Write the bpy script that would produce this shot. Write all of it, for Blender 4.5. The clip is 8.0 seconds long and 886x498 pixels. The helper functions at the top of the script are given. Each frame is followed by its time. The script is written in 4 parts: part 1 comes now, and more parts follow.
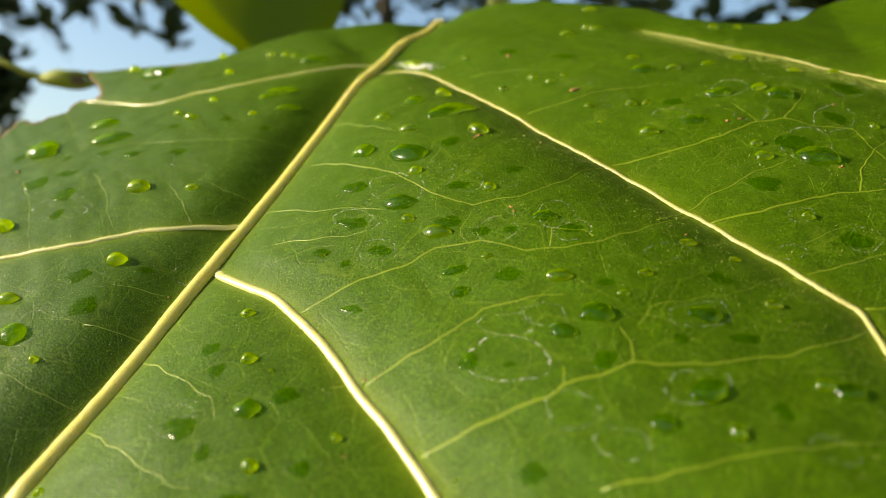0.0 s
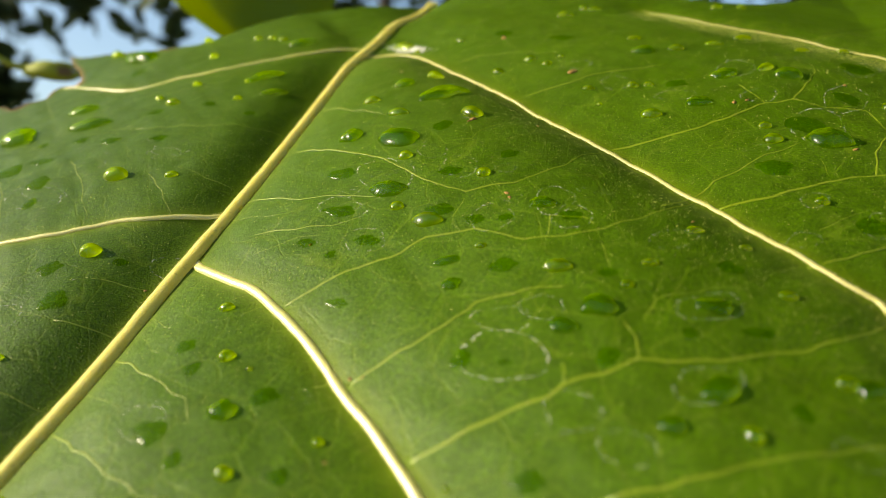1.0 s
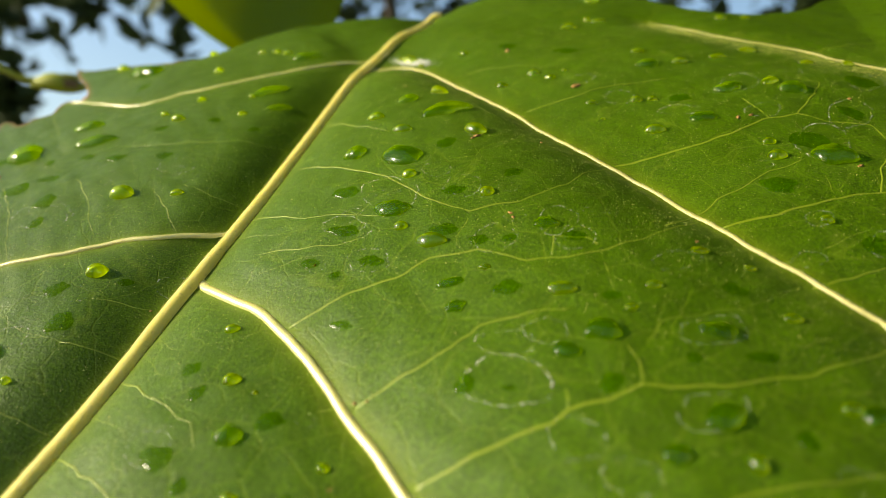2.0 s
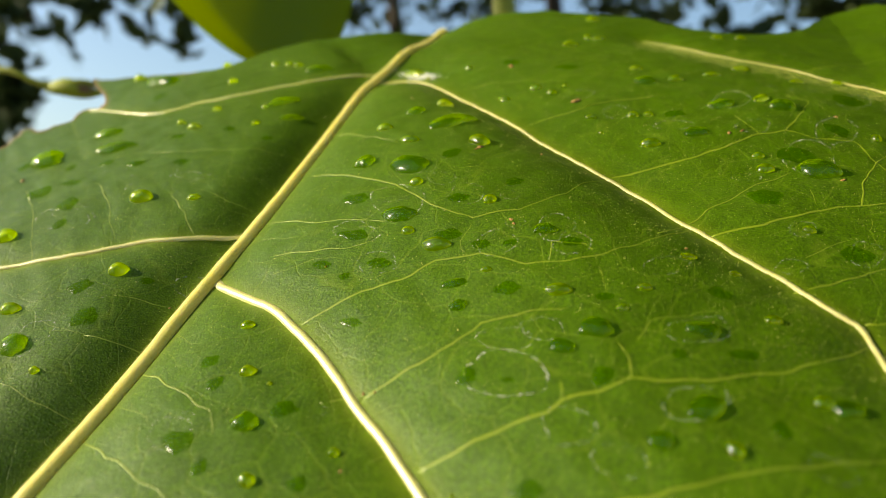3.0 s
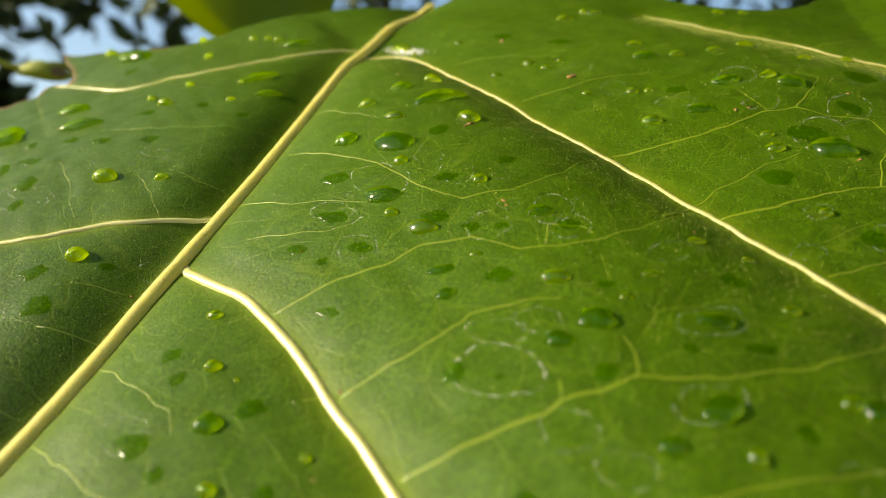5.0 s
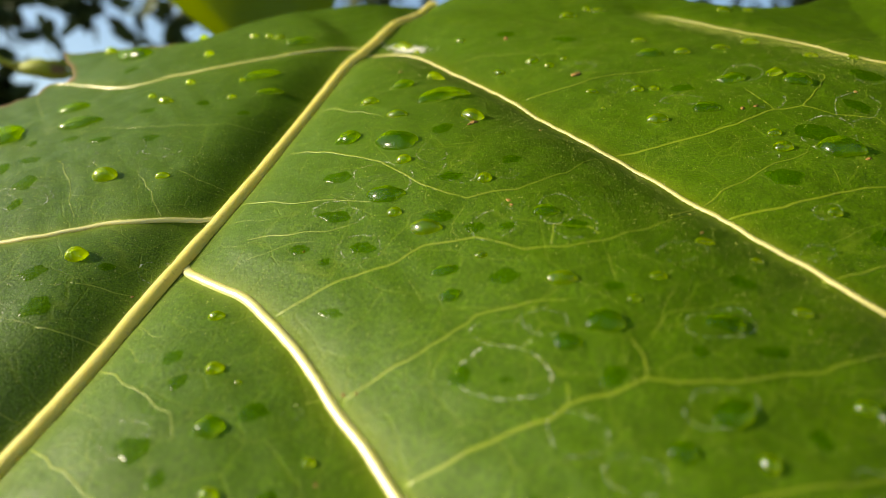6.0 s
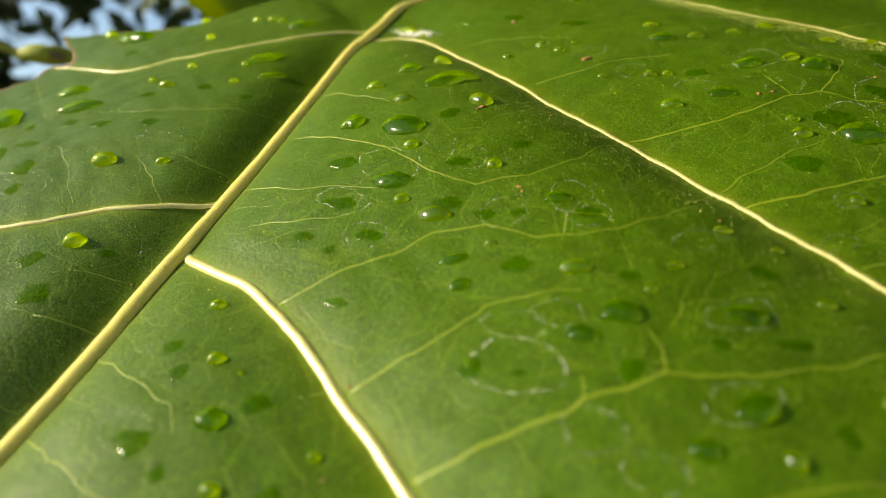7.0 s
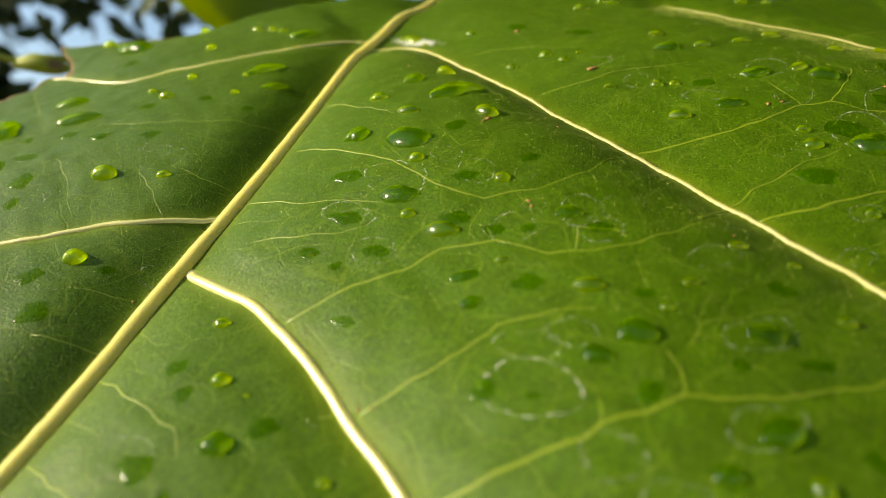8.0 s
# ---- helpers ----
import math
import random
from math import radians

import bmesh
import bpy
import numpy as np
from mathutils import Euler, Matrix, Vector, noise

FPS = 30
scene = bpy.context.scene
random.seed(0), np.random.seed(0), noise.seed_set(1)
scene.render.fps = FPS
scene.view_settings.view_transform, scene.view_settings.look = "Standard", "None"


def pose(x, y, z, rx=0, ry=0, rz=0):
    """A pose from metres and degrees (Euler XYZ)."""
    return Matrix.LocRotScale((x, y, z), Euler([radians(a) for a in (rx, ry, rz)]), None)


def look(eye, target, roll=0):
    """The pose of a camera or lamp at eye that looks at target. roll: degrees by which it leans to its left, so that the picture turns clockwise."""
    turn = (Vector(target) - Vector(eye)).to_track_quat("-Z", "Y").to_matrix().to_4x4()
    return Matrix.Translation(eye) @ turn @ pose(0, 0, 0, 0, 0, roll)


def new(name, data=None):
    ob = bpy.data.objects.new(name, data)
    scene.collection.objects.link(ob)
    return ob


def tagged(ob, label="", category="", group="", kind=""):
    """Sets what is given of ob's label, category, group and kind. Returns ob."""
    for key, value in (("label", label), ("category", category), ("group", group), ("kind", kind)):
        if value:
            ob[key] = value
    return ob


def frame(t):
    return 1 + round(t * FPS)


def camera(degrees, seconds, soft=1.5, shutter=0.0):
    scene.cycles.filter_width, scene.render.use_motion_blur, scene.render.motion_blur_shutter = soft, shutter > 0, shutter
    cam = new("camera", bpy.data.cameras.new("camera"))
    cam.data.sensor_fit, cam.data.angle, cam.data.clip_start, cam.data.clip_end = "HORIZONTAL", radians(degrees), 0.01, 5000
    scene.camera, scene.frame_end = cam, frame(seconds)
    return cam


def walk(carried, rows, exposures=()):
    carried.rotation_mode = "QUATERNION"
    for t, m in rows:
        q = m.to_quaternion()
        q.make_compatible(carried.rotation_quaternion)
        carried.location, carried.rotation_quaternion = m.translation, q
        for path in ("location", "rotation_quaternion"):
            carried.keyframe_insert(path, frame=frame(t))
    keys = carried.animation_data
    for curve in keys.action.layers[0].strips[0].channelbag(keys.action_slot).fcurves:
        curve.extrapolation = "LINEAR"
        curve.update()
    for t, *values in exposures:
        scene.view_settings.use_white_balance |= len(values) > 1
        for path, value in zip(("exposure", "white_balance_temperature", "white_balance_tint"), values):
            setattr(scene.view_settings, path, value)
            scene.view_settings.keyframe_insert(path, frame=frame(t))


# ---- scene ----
from math import cos, sin, pi

# ---- camera: held by hand a palm's width above a wet leaf ----
cam = camera(63.0, 8.0, soft=1.0)
cam.data.dof.use_dof = True
cam.data.dof.focus_distance = 0.138
cam.data.dof.aperture_fstop = 14.0
EXPOSURE = 0.60
PATH = [
    (0, pose(-0.0019, -0.0006, 1.3032, 89.04, 0.34, -0.60)),
    (0.5, pose(-0.0016, 0.0041, 1.3004, 89.39, 0.41, -0.63)),
    (1, pose(0.0009, 0.0088, 1.2971, 89.52, 0.60, -0.44)),
    (1.5, pose(0.0017, 0.0117, 1.2982, 89.63, 1.16, 0.05)),
    (3, pose(0.0002, -0.0002, 1.3029, 89.80, 0.13, 0.06)),
    (3.5, pose(0.0000, 0.0000, 1.3000, 90.00, -0.00, 0.00)),
    (4, pose(0.0003, 0.0018, 1.2981, 90.42, 0.04, -0.42)),
    (4.5, pose(0.0016, 0.0092, 1.2956, 90.35, -0.01, -0.69)),
    (6, pose(0.0009, 0.0147, 1.2945, 90.36, -0.03, -0.64)),
    (6.5, pose(0.0017, 0.0161, 1.2934, 90.18, -0.15, -0.70)),
    (7, pose(-0.0012, 0.0193, 1.2914, 90.12, -0.29, -0.72)),
    (7.5, pose(-0.0028, 0.0219, 1.2924, 90.36, -0.38, -0.77)),
    (8, pose(-0.0020, 0.0210, 1.2945, 90.24, -0.01, -0.73)),
]
walk(cam, PATH, exposures=[(0, EXPOSURE, 7500, 9.3), (8, EXPOSURE, 7500, 9.3)])

# the leaf nods in the breeze about its stalk: seconds, degrees about x, y, z
STALK = (0.0067, 0.2784, 1.3877)
SWAY = [
    (0, -0.59, 0.00, -0.12),
    (0.5, 0.08, -0.00, -0.17),
    (1, 0.61, -0.00, 0.24),
    (1.5, 0.88, 0.00, 0.28),
    (3, -0.27, 0.00, 0.10),
    (3.5, 0.00, -0.00, 0.00),
    (4, 0.36, -0.00, 0.03),
    (4.5, 0.93, -0.01, 0.27),
    (6, 1.49, -0.02, 0.30),
    (6.5, 1.60, -0.02, 0.44),
    (7, 2.14, -0.02, 0.05),
    (7.5, 2.10, -0.02, 0.11),
    (8, 1.80, -0.02, 0.24),
]

# ---- daylight: low sun from the side, clear sky ----
SUN = Vector((-0.906, -0.020, 0.425)).normalized()
world = bpy.data.worlds.new("sky")
scene.world = world
world.use_nodes = True
wn = world.node_tree
wn.nodes.clear()
sky = wn.nodes.new("ShaderNodeTexSky")
sky.sky_type = "NISHITA"
sky.sun_disc = False
sky.sun_elevation = math.asin(SUN.z)
sky.sun_rotation = math.atan2(SUN.x, SUN.y)
sky.air_density, sky.dust_density, sky.ozone_density = 1.3, 2.2, 4.8
back = wn.nodes.new("ShaderNodeBackground")
back.inputs["Strength"].default_value = 0.15
wout = wn.nodes.new("ShaderNodeOutputWorld")
wn.links.new(sky.outputs[0], back.inputs["Color"])
wn.links.new(back.outputs[0], wout.inputs["Surface"])
sun = new("sun", bpy.data.lights.new("sun", "SUN"))
sun.data.energy = 6.5
sun.data.angle = radians(0.53)
sun.data.color = (1.0, 0.92, 0.76)
sun.matrix_world = look(SUN * 20, (0, 0, 0))


# ---- materials ----
class Nodes:
    """A small helper to wire a node material."""

    def __init__(self, name):
        self.m = bpy.data.materials.new(name)
        self.m.use_nodes = True
        self.t = self.m.node_tree
        self.t.nodes.clear()
        self.out = self.t.nodes.new("ShaderNodeOutputMaterial")
        self.coord = self.t.nodes.new("ShaderNodeTexCoord").outputs["Object"]

    def node(self, kind, links=None, **values):
        n = self.t.nodes.new("ShaderNode" + kind)
        for k, v in values.items():
            n.inputs[k.replace("_", " ")].default_value = v
        for k, v in (links or {}).items():
            self.t.links.new(v, n.inputs[k])
        return n

    def noise(self, scale, detail=4.0, rough=0.55, vector=None):
        return self.node("TexNoise", {"Vector": vector or self.coord}, Scale=scale, Detail=detail, Roughness=rough).outputs["Fac"]

    def ramp(self, fac, *stops):
        n = self.t.nodes.new("ShaderNodeValToRGB")
        e = n.color_ramp.elements
        while len(e) < len(stops):
            e.new(0.5)
        for el, (p, c) in zip(e, stops):
            el.position = p
            el.color = (c, c, c, 1) if isinstance(c, (int, float)) else (*c, 1)
        self.t.links.new(fac, n.inputs[0])
        return n.outputs[0]

    def mix(self, fac, a, b, blend="MIX"):
        n = self.t.nodes.new("ShaderNodeMix")
        n.data_type, n.blend_type = "RGBA", blend
        for k, v in ((0, fac), (6, a), (7, b)):
            if isinstance(v, (int, float)):
                n.inputs[k].default_value = v
            elif isinstance(v, tuple):
                n.inputs[k].default_value = (*v, 1)
            else:
                self.t.links.new(v, n.inputs[k])
        return n.outputs[2]

    def math(self, op, a, b=0.0):
        n = self.t.nodes.new("ShaderNodeMath")
        n.operation = op
        for k, v in ((0, a), (1, b)):
            if isinstance(v, (int, float)):
                n.inputs[k].default_value = v
            else:
                self.t.links.new(v, n.inputs[k])
        return n.outputs[0]

    def bump(self, height_, distance, strength=1.0):
        return self.node("Bump", {"Height": height_}, Distance=distance, Strength=strength).outputs[0]

    def shade(self, a, b, fac):
        n = self.t.nodes.new("ShaderNodeMixShader")
        if isinstance(fac, (int, float)):
            n.inputs[0].default_value = fac
        else:
            self.t.links.new(fac, n.inputs[0])
        self.t.links.new(a, n.inputs[1])
        self.t.links.new(b, n.inputs[2])
        return n.outputs[0]

    def done(self, surface):
        self.t.links.new(surface, self.out.inputs["Surface"])
        return self.m


def leaf_material():
    m = Nodes("leaf_green")
    warp = m.node("TexNoise", {"Vector": m.coord}, Scale=90.0, Detail=3.0).outputs["Color"]
    add = m.t.nodes.new("ShaderNodeMixRGB")
    add.blend_type = "LINEAR_LIGHT"
    add.inputs[0].default_value = 0.0022
    m.t.links.new(m.coord, add.inputs[1])
    m.t.links.new(warp, add.inputs[2])
    wv = add.outputs[0]

    def net(scale, w):
        v = m.t.nodes.new("ShaderNodeTexVoronoi")
        v.feature = "DISTANCE_TO_EDGE"
        v.inputs["Scale"].default_value = scale
        m.t.links.new(wv, v.inputs["Vector"])
        return m.ramp(v.outputs["Distance"], (0.0, 1.0), (w, 0.0))

    big, small = net(95, 0.02), net(300, 0.035)
    cells = m.t.nodes.new("ShaderNodeTexVoronoi")
    cells.feature = "SMOOTH_F1"
    cells.inputs["Scale"].default_value = 210
    m.t.links.new(wv, cells.inputs["Vector"])
    broad = m.noise(28, 3)
    grain = m.noise(900, 4, 0.6)
    pores = m.noise(2500, 3, 0.65)
    fleck = m.noise(2900, 2, 0.5)
    c = m.mix(broad, (0.062, 0.148, 0.001), (0.098, 0.200, 0.001))
    c = m.mix(m.ramp(grain, (0.35, 0.0), (0.7, 0.45)), c, (0.044, 0.088, 0.002))
    c = m.mix(m.ramp(pores, (0.40, 0.0), (0.58, 0.80)), c, (0.020, 0.050, 0.001))
    c = m.mix(m.ramp(m.noise(150, 4, 0.6), (0.45, 0.0), (0.68, 0.35)), c, (0.040, 0.085, 0.002))
    c = m.mix(m.math("MULTIPLY", big, 0.22), c, (0.22, 0.30, 0.02))
    c = m.mix(m.math("MULTIPLY", small, 0.15), c, (0.16, 0.25, 0.02))
    c = m.mix(m.ramp(fleck, (0.66, 0.0), (0.71, 0.55)), c, (0.20, 0.28, 0.03))
    halo = m.node("Attribute")
    halo.attribute_name = "by_vein"
    c = m.mix(m.math("MULTIPLY", halo.outputs["Fac"], 0.55), c, (0.22, 0.28, 0.012))
    rim = m.node("Attribute")
    rim.attribute_name = "rim"
    dry = m.mix(m.noise(220), (0.30, 0.17, 0.05), (0.14, 0.08, 0.025))
    c = m.mix(rim.outputs["Fac"], c, dry)
    hgt = m.math("ADD", m.math("MULTIPLY", grain, 0.35), m.math("MULTIPLY", pores, 0.55))
    hgt = m.math("ADD", hgt, m.math("MULTIPLY", cells.outputs["Distance"], -0.6))
    hgt = m.math("ADD", hgt, m.math("MULTIPLY", m.noise(260, 3, 0.5), 0.22))
    hgt = m.math("ADD", hgt, m.math("MULTIPLY", big, -0.12))
    nrm = m.bump(hgt, 0.00030, 0.8)
    p = m.node("BsdfPrincipled", {"Base Color": c, "Normal": nrm}, Roughness=0.40)
    p.inputs["Specular IOR Level"].default_value = 0.19
    m.t.links.new(m.ramp(m.noise(60, 4), (0.3, 0.42), (0.7, 0.52)), p.inputs["Roughness"])
    tr = m.node("BsdfTranslucent", {"Color": m.mix(0.6, c, (0.22, 0.36, 0.02)), "Normal": nrm})
    return m.done(m.shade(p.outputs[0], tr.outputs[0], 0.22))


def vein_material(name, light, dark, gloss, glow=0.0):
    m = Nodes(name)
    c = m.mix(m.noise(260, 4), light, dark)
    c = m.mix(m.ramp(m.noise(1500, 3), (0.60, 0.0), (0.72, 0.5)), c, (0.40, 0.36, 0.12))
    nrm = m.bump(m.noise(1400, 4), 0.00013, 0.7)
    p = m.node("BsdfPrincipled", {"Base Color": c, "Normal": nrm}, Roughness=gloss)
    p.inputs["Specular IOR Level"].default_value = 1.0 if gloss < 0.4 else 0.4
    p.inputs["IOR"].default_value = 1.6
    p.inputs["Subsurface Weight"].default_value = glow
    p.inputs["Subsurface Radius"].default_value = (0.0016, 0.0015, 0.0007)
    p.inputs["Subsurface Scale"].default_value = 1.0
    tr = m.node("BsdfTranslucent", {"Color": c})
    return m.done(m.shade(p.outputs[0], tr.outputs[0], 0.16 if gloss < 0.4 else 0.34))


def water_material(name, tint, glow, glow_part, bend_part, shine):
    """Clear water over the leaf: part of the light goes straight on, part is bent; a translucent glow colour stands in
    for sunlight gathered in the drop.
    """
    m = Nodes(name)
    t = m.node("BsdfTransparent", Color=(*tint, 1))
    r = m.node("BsdfRefraction", Color=(*tint, 1), Roughness=0.0, IOR=1.33)
    g = m.node("BsdfTranslucent", Color=(*glow, 1))
    s = m.shade(t.outputs[0], r.outputs[0], bend_part)
    s = m.shade(s, g.outputs[0], glow_part)
    sky_gloss = m.node("BsdfGlossy", Color=(1, 1, 1, 1), Roughness=0.03)
    sun_gloss = m.node("BsdfGlossy", Color=(1, 1, 1, 1), Roughness=0.17)
    s = m.shade(s, sky_gloss.outputs[0], m.math("MULTIPLY", m.node("Fresnel", IOR=1.33).outputs[0], 0.45 * shine))
    return m.done(m.shade(s, sun_gloss.outputs[0], 0.022 * shine))


LEAF_GREEN = leaf_material()
VEIN = vein_material("vein_cream", (0.68, 0.65, 0.26), (0.58, 0.56, 0.18), 0.36, 0.5)
DULL_VEIN = vein_material("vein_dull_cream", (0.60, 0.57, 0.22), (0.50, 0.48, 0.15), 0.5, 0.5)
RIB = vein_material("midrib_yellow", (0.80, 0.72, 0.22), (0.68, 0.62, 0.14), 0.42, 0.6)
FINE_VEIN = vein_material("fine_vein_green", (0.245, 0.32, 0.012), (0.17, 0.25, 0.008), 0.5)
WATER = water_material("water", (0.68, 0.84, 0.18), (0.84, 0.98, 0.03), 0.36, 0.20, 0.85)
POOL = water_material("water_pool", (0.60, 0.80, 0.12), (0.66, 0.84, 0.01), 0.22, 0.15, 0.55)
FILM = water_material("water_film", (0.74, 0.88, 0.34), (0.30, 0.50, 0.02), 0.03, 0.05, 0.25)


def plain(name, a, b, scale, rough, bump=0.0):
    m = Nodes(name)
    n = m.noise(scale, 5)
    p = m.node("BsdfPrincipled", {"Base Color": m.mix(n, a, b)}, Roughness=rough)
    if bump:
        m.t.links.new(m.bump(n, bump), p.inputs["Normal"])
    return m.done(p.outputs[0])


def see_through(name, colour, share):
    m = Nodes(name)
    p = m.node("BsdfPrincipled", Base_Color=(*colour, 1), Roughness=0.6)
    t = m.node("BsdfTransparent")
    k = m.math("MULTIPLY", m.ramp(m.noise(1600, 4), (0.38, 0.05), (0.62, 1.0)), share)
    return m.done(m.shade(t.outputs[0], p.outputs[0], k))


MARK = see_through("dried_lime", (0.66, 0.70, 0.52), 0.44)
DUST = plain("dust", (0.62, 0.62, 0.14), (0.34, 0.40, 0.06), 900, 0.7)


def fuzz_material(name, light, dark):
    m = Nodes(name)
    c = m.mix(m.noise(900, 3), light, dark)
    d = m.node("BsdfDiffuse", {"Color": c})
    tr = m.node("BsdfTranslucent", {"Color": c})
    return m.done(m.shade(d.outputs[0], tr.outputs[0], 0.55))


FUZZ = fuzz_material("fuzz", (0.86, 0.82, 0.40), (0.76, 0.72, 0.28))
FIBRES_WHITE = fuzz_material("white_fibres", (0.90, 0.90, 0.86), (0.78, 0.78, 0.72))
BARK = plain("bark", (0.06, 0.045, 0.03), (0.03, 0.022, 0.015), 40, 0.9, 0.01)
SOIL = plain("soil", (0.10, 0.08, 0.05), (0.06, 0.07, 0.03), 6, 0.95, 0.03)
STEM = plain("stem_green", (0.30, 0.32, 0.008), (0.22, 0.25, 0.006), 60, 0.5, 0.0005)
CRUMB = plain("rust_crumb", (0.30, 0.17, 0.03), (0.12, 0.06, 0.012), 900, 0.8)


def tree_leaf_material():
    m = Nodes("tree_leaf")
    isl = m.t.nodes.new("ShaderNodeNewGeometry").outputs["Random Per Island"]
    c = m.mix(isl, (0.028, 0.048, 0.014), (0.050, 0.078, 0.022))
    p = m.node("BsdfPrincipled", {"Base Color": c}, Roughness=0.6)
    p.inputs["Specular IOR Level"].default_value = 0.15
    tr = m.node("BsdfTranslucent", {"Color": c})
    return m.done(m.shade(p.outputs[0], tr.outputs[0], 0.15))


TREE_LEAF = tree_leaf_material()


# ---- the leaf's own space: x across, y along the midrib to the stalk, z up from the blade; lengths in millimetres ----
LEAF = Matrix(((0.94395, 0.29399, -0.15007, -0.04347), (-0.32812, 0.78627, -0.52356, 0.14133), (-0.03593, 0.54346, 0.83867, 1.29510), (0, 0, 0, 1)))
MIDRIB = [(-6.7, -54.5), (-6.7, -51.1), (-6.3, -42.6), (-5.9, -36.9), (-5.5, -30.9), (-5.3, -24.3), (-5.4, -17.1), (-5.7, -9.4), (-5.9, -0.8), (-5.8, 8.5), (-5.7, 19.0), (-5.9, 30.8), (-6.4, 43.9), (-7.4, 59.2), (-9.0, 75.6), (-11.6, 99.7), (-10.6, 108.9), (-8.5, 121.0), (-8.1, 137.0), (-9.7, 170.5), (-7.2, 174.5)]
LATERALS = [
    ([(-5.2, 4.6), (-2.4, 2.2), (0.3, 0.7), (4.4, -1.4), (10.0, -4.1), (15.4, -6.6), (20.3, -10.0), (29.1, -16.6), (35.3, -22.0), (40.8, -27.3), (46.5, -32.0), (51.0, -36.3), (55.1, -40.3), (57.5, -42.8), (61.7, -47.1)], 1, 0.76, 4.3),
    ([(-9.8, 108.8), (-5.7, 109.1), (-1.2, 109.8), (4.3, 107.9), (10.7, 102.8), (19.9, 93.5), (31.2, 82.5), (41.7, 71.1), (50.8, 61.3), (59.0, 52.7), (66.1, 45.6), (72.5, 40.4), (78.6, 34.2), (84.1, 26.8), (89.1, 22.1), (93.7, 16.8), (98.0, 12.9), (102.0, 9.2), (105.6, 5.0), (109.1, 2.0), (110.5, 0.7), (111.9, -4.4), (112.5, -7.8), (113.9, -10.2)], 0.52, 0.54, 6.5),
    ([(-6.2, 20.6), (-8.7, 17.8), (-10.0, 16.7), (-14.4, 14.2), (-19.3, 11.3), (-25.1, 9.5), (-30.4, 6.6), (-35.5, 3.8), (-41.3, 1.5), (-47.4, -0.5), (-53.4, -2.6), (-61.0, -5.2)], 0.72, 0.62, 0.9),
    ([(-13.3, 114.7), (-17.0, 113.2), (-22.4, 108.0), (-29.0, 101.4), (-36.4, 96.5), (-43.7, 91.4), (-51.3, 87.1), (-60.3, 84.6), (-68.1, 80.2), (-79.2, 80.1), (-96.0, 86.2), (-105.9, 91.5), (-112.3, 92.5)], 0.6, 0.26, 1.2),
    ([(70.5, 135.4), (80.4, 128.5), (88.4, 122.5), (96.0, 118.4), (103.2, 115.7), (110.2, 113.1), (116.6, 108.3), (122.9, 105.3), (128.9, 102.3), (130.9, 100.7), (138.2, 93.9)], 0.22, 0.44, 2.5),
]
COEF = (0.0495, 0.0021, 0.0557, -0.0420, -0.0043, -0.0147, -0.0089, -0.0165, -0.0025, -0.0144)


FIBRES = (3.3, 111.9)

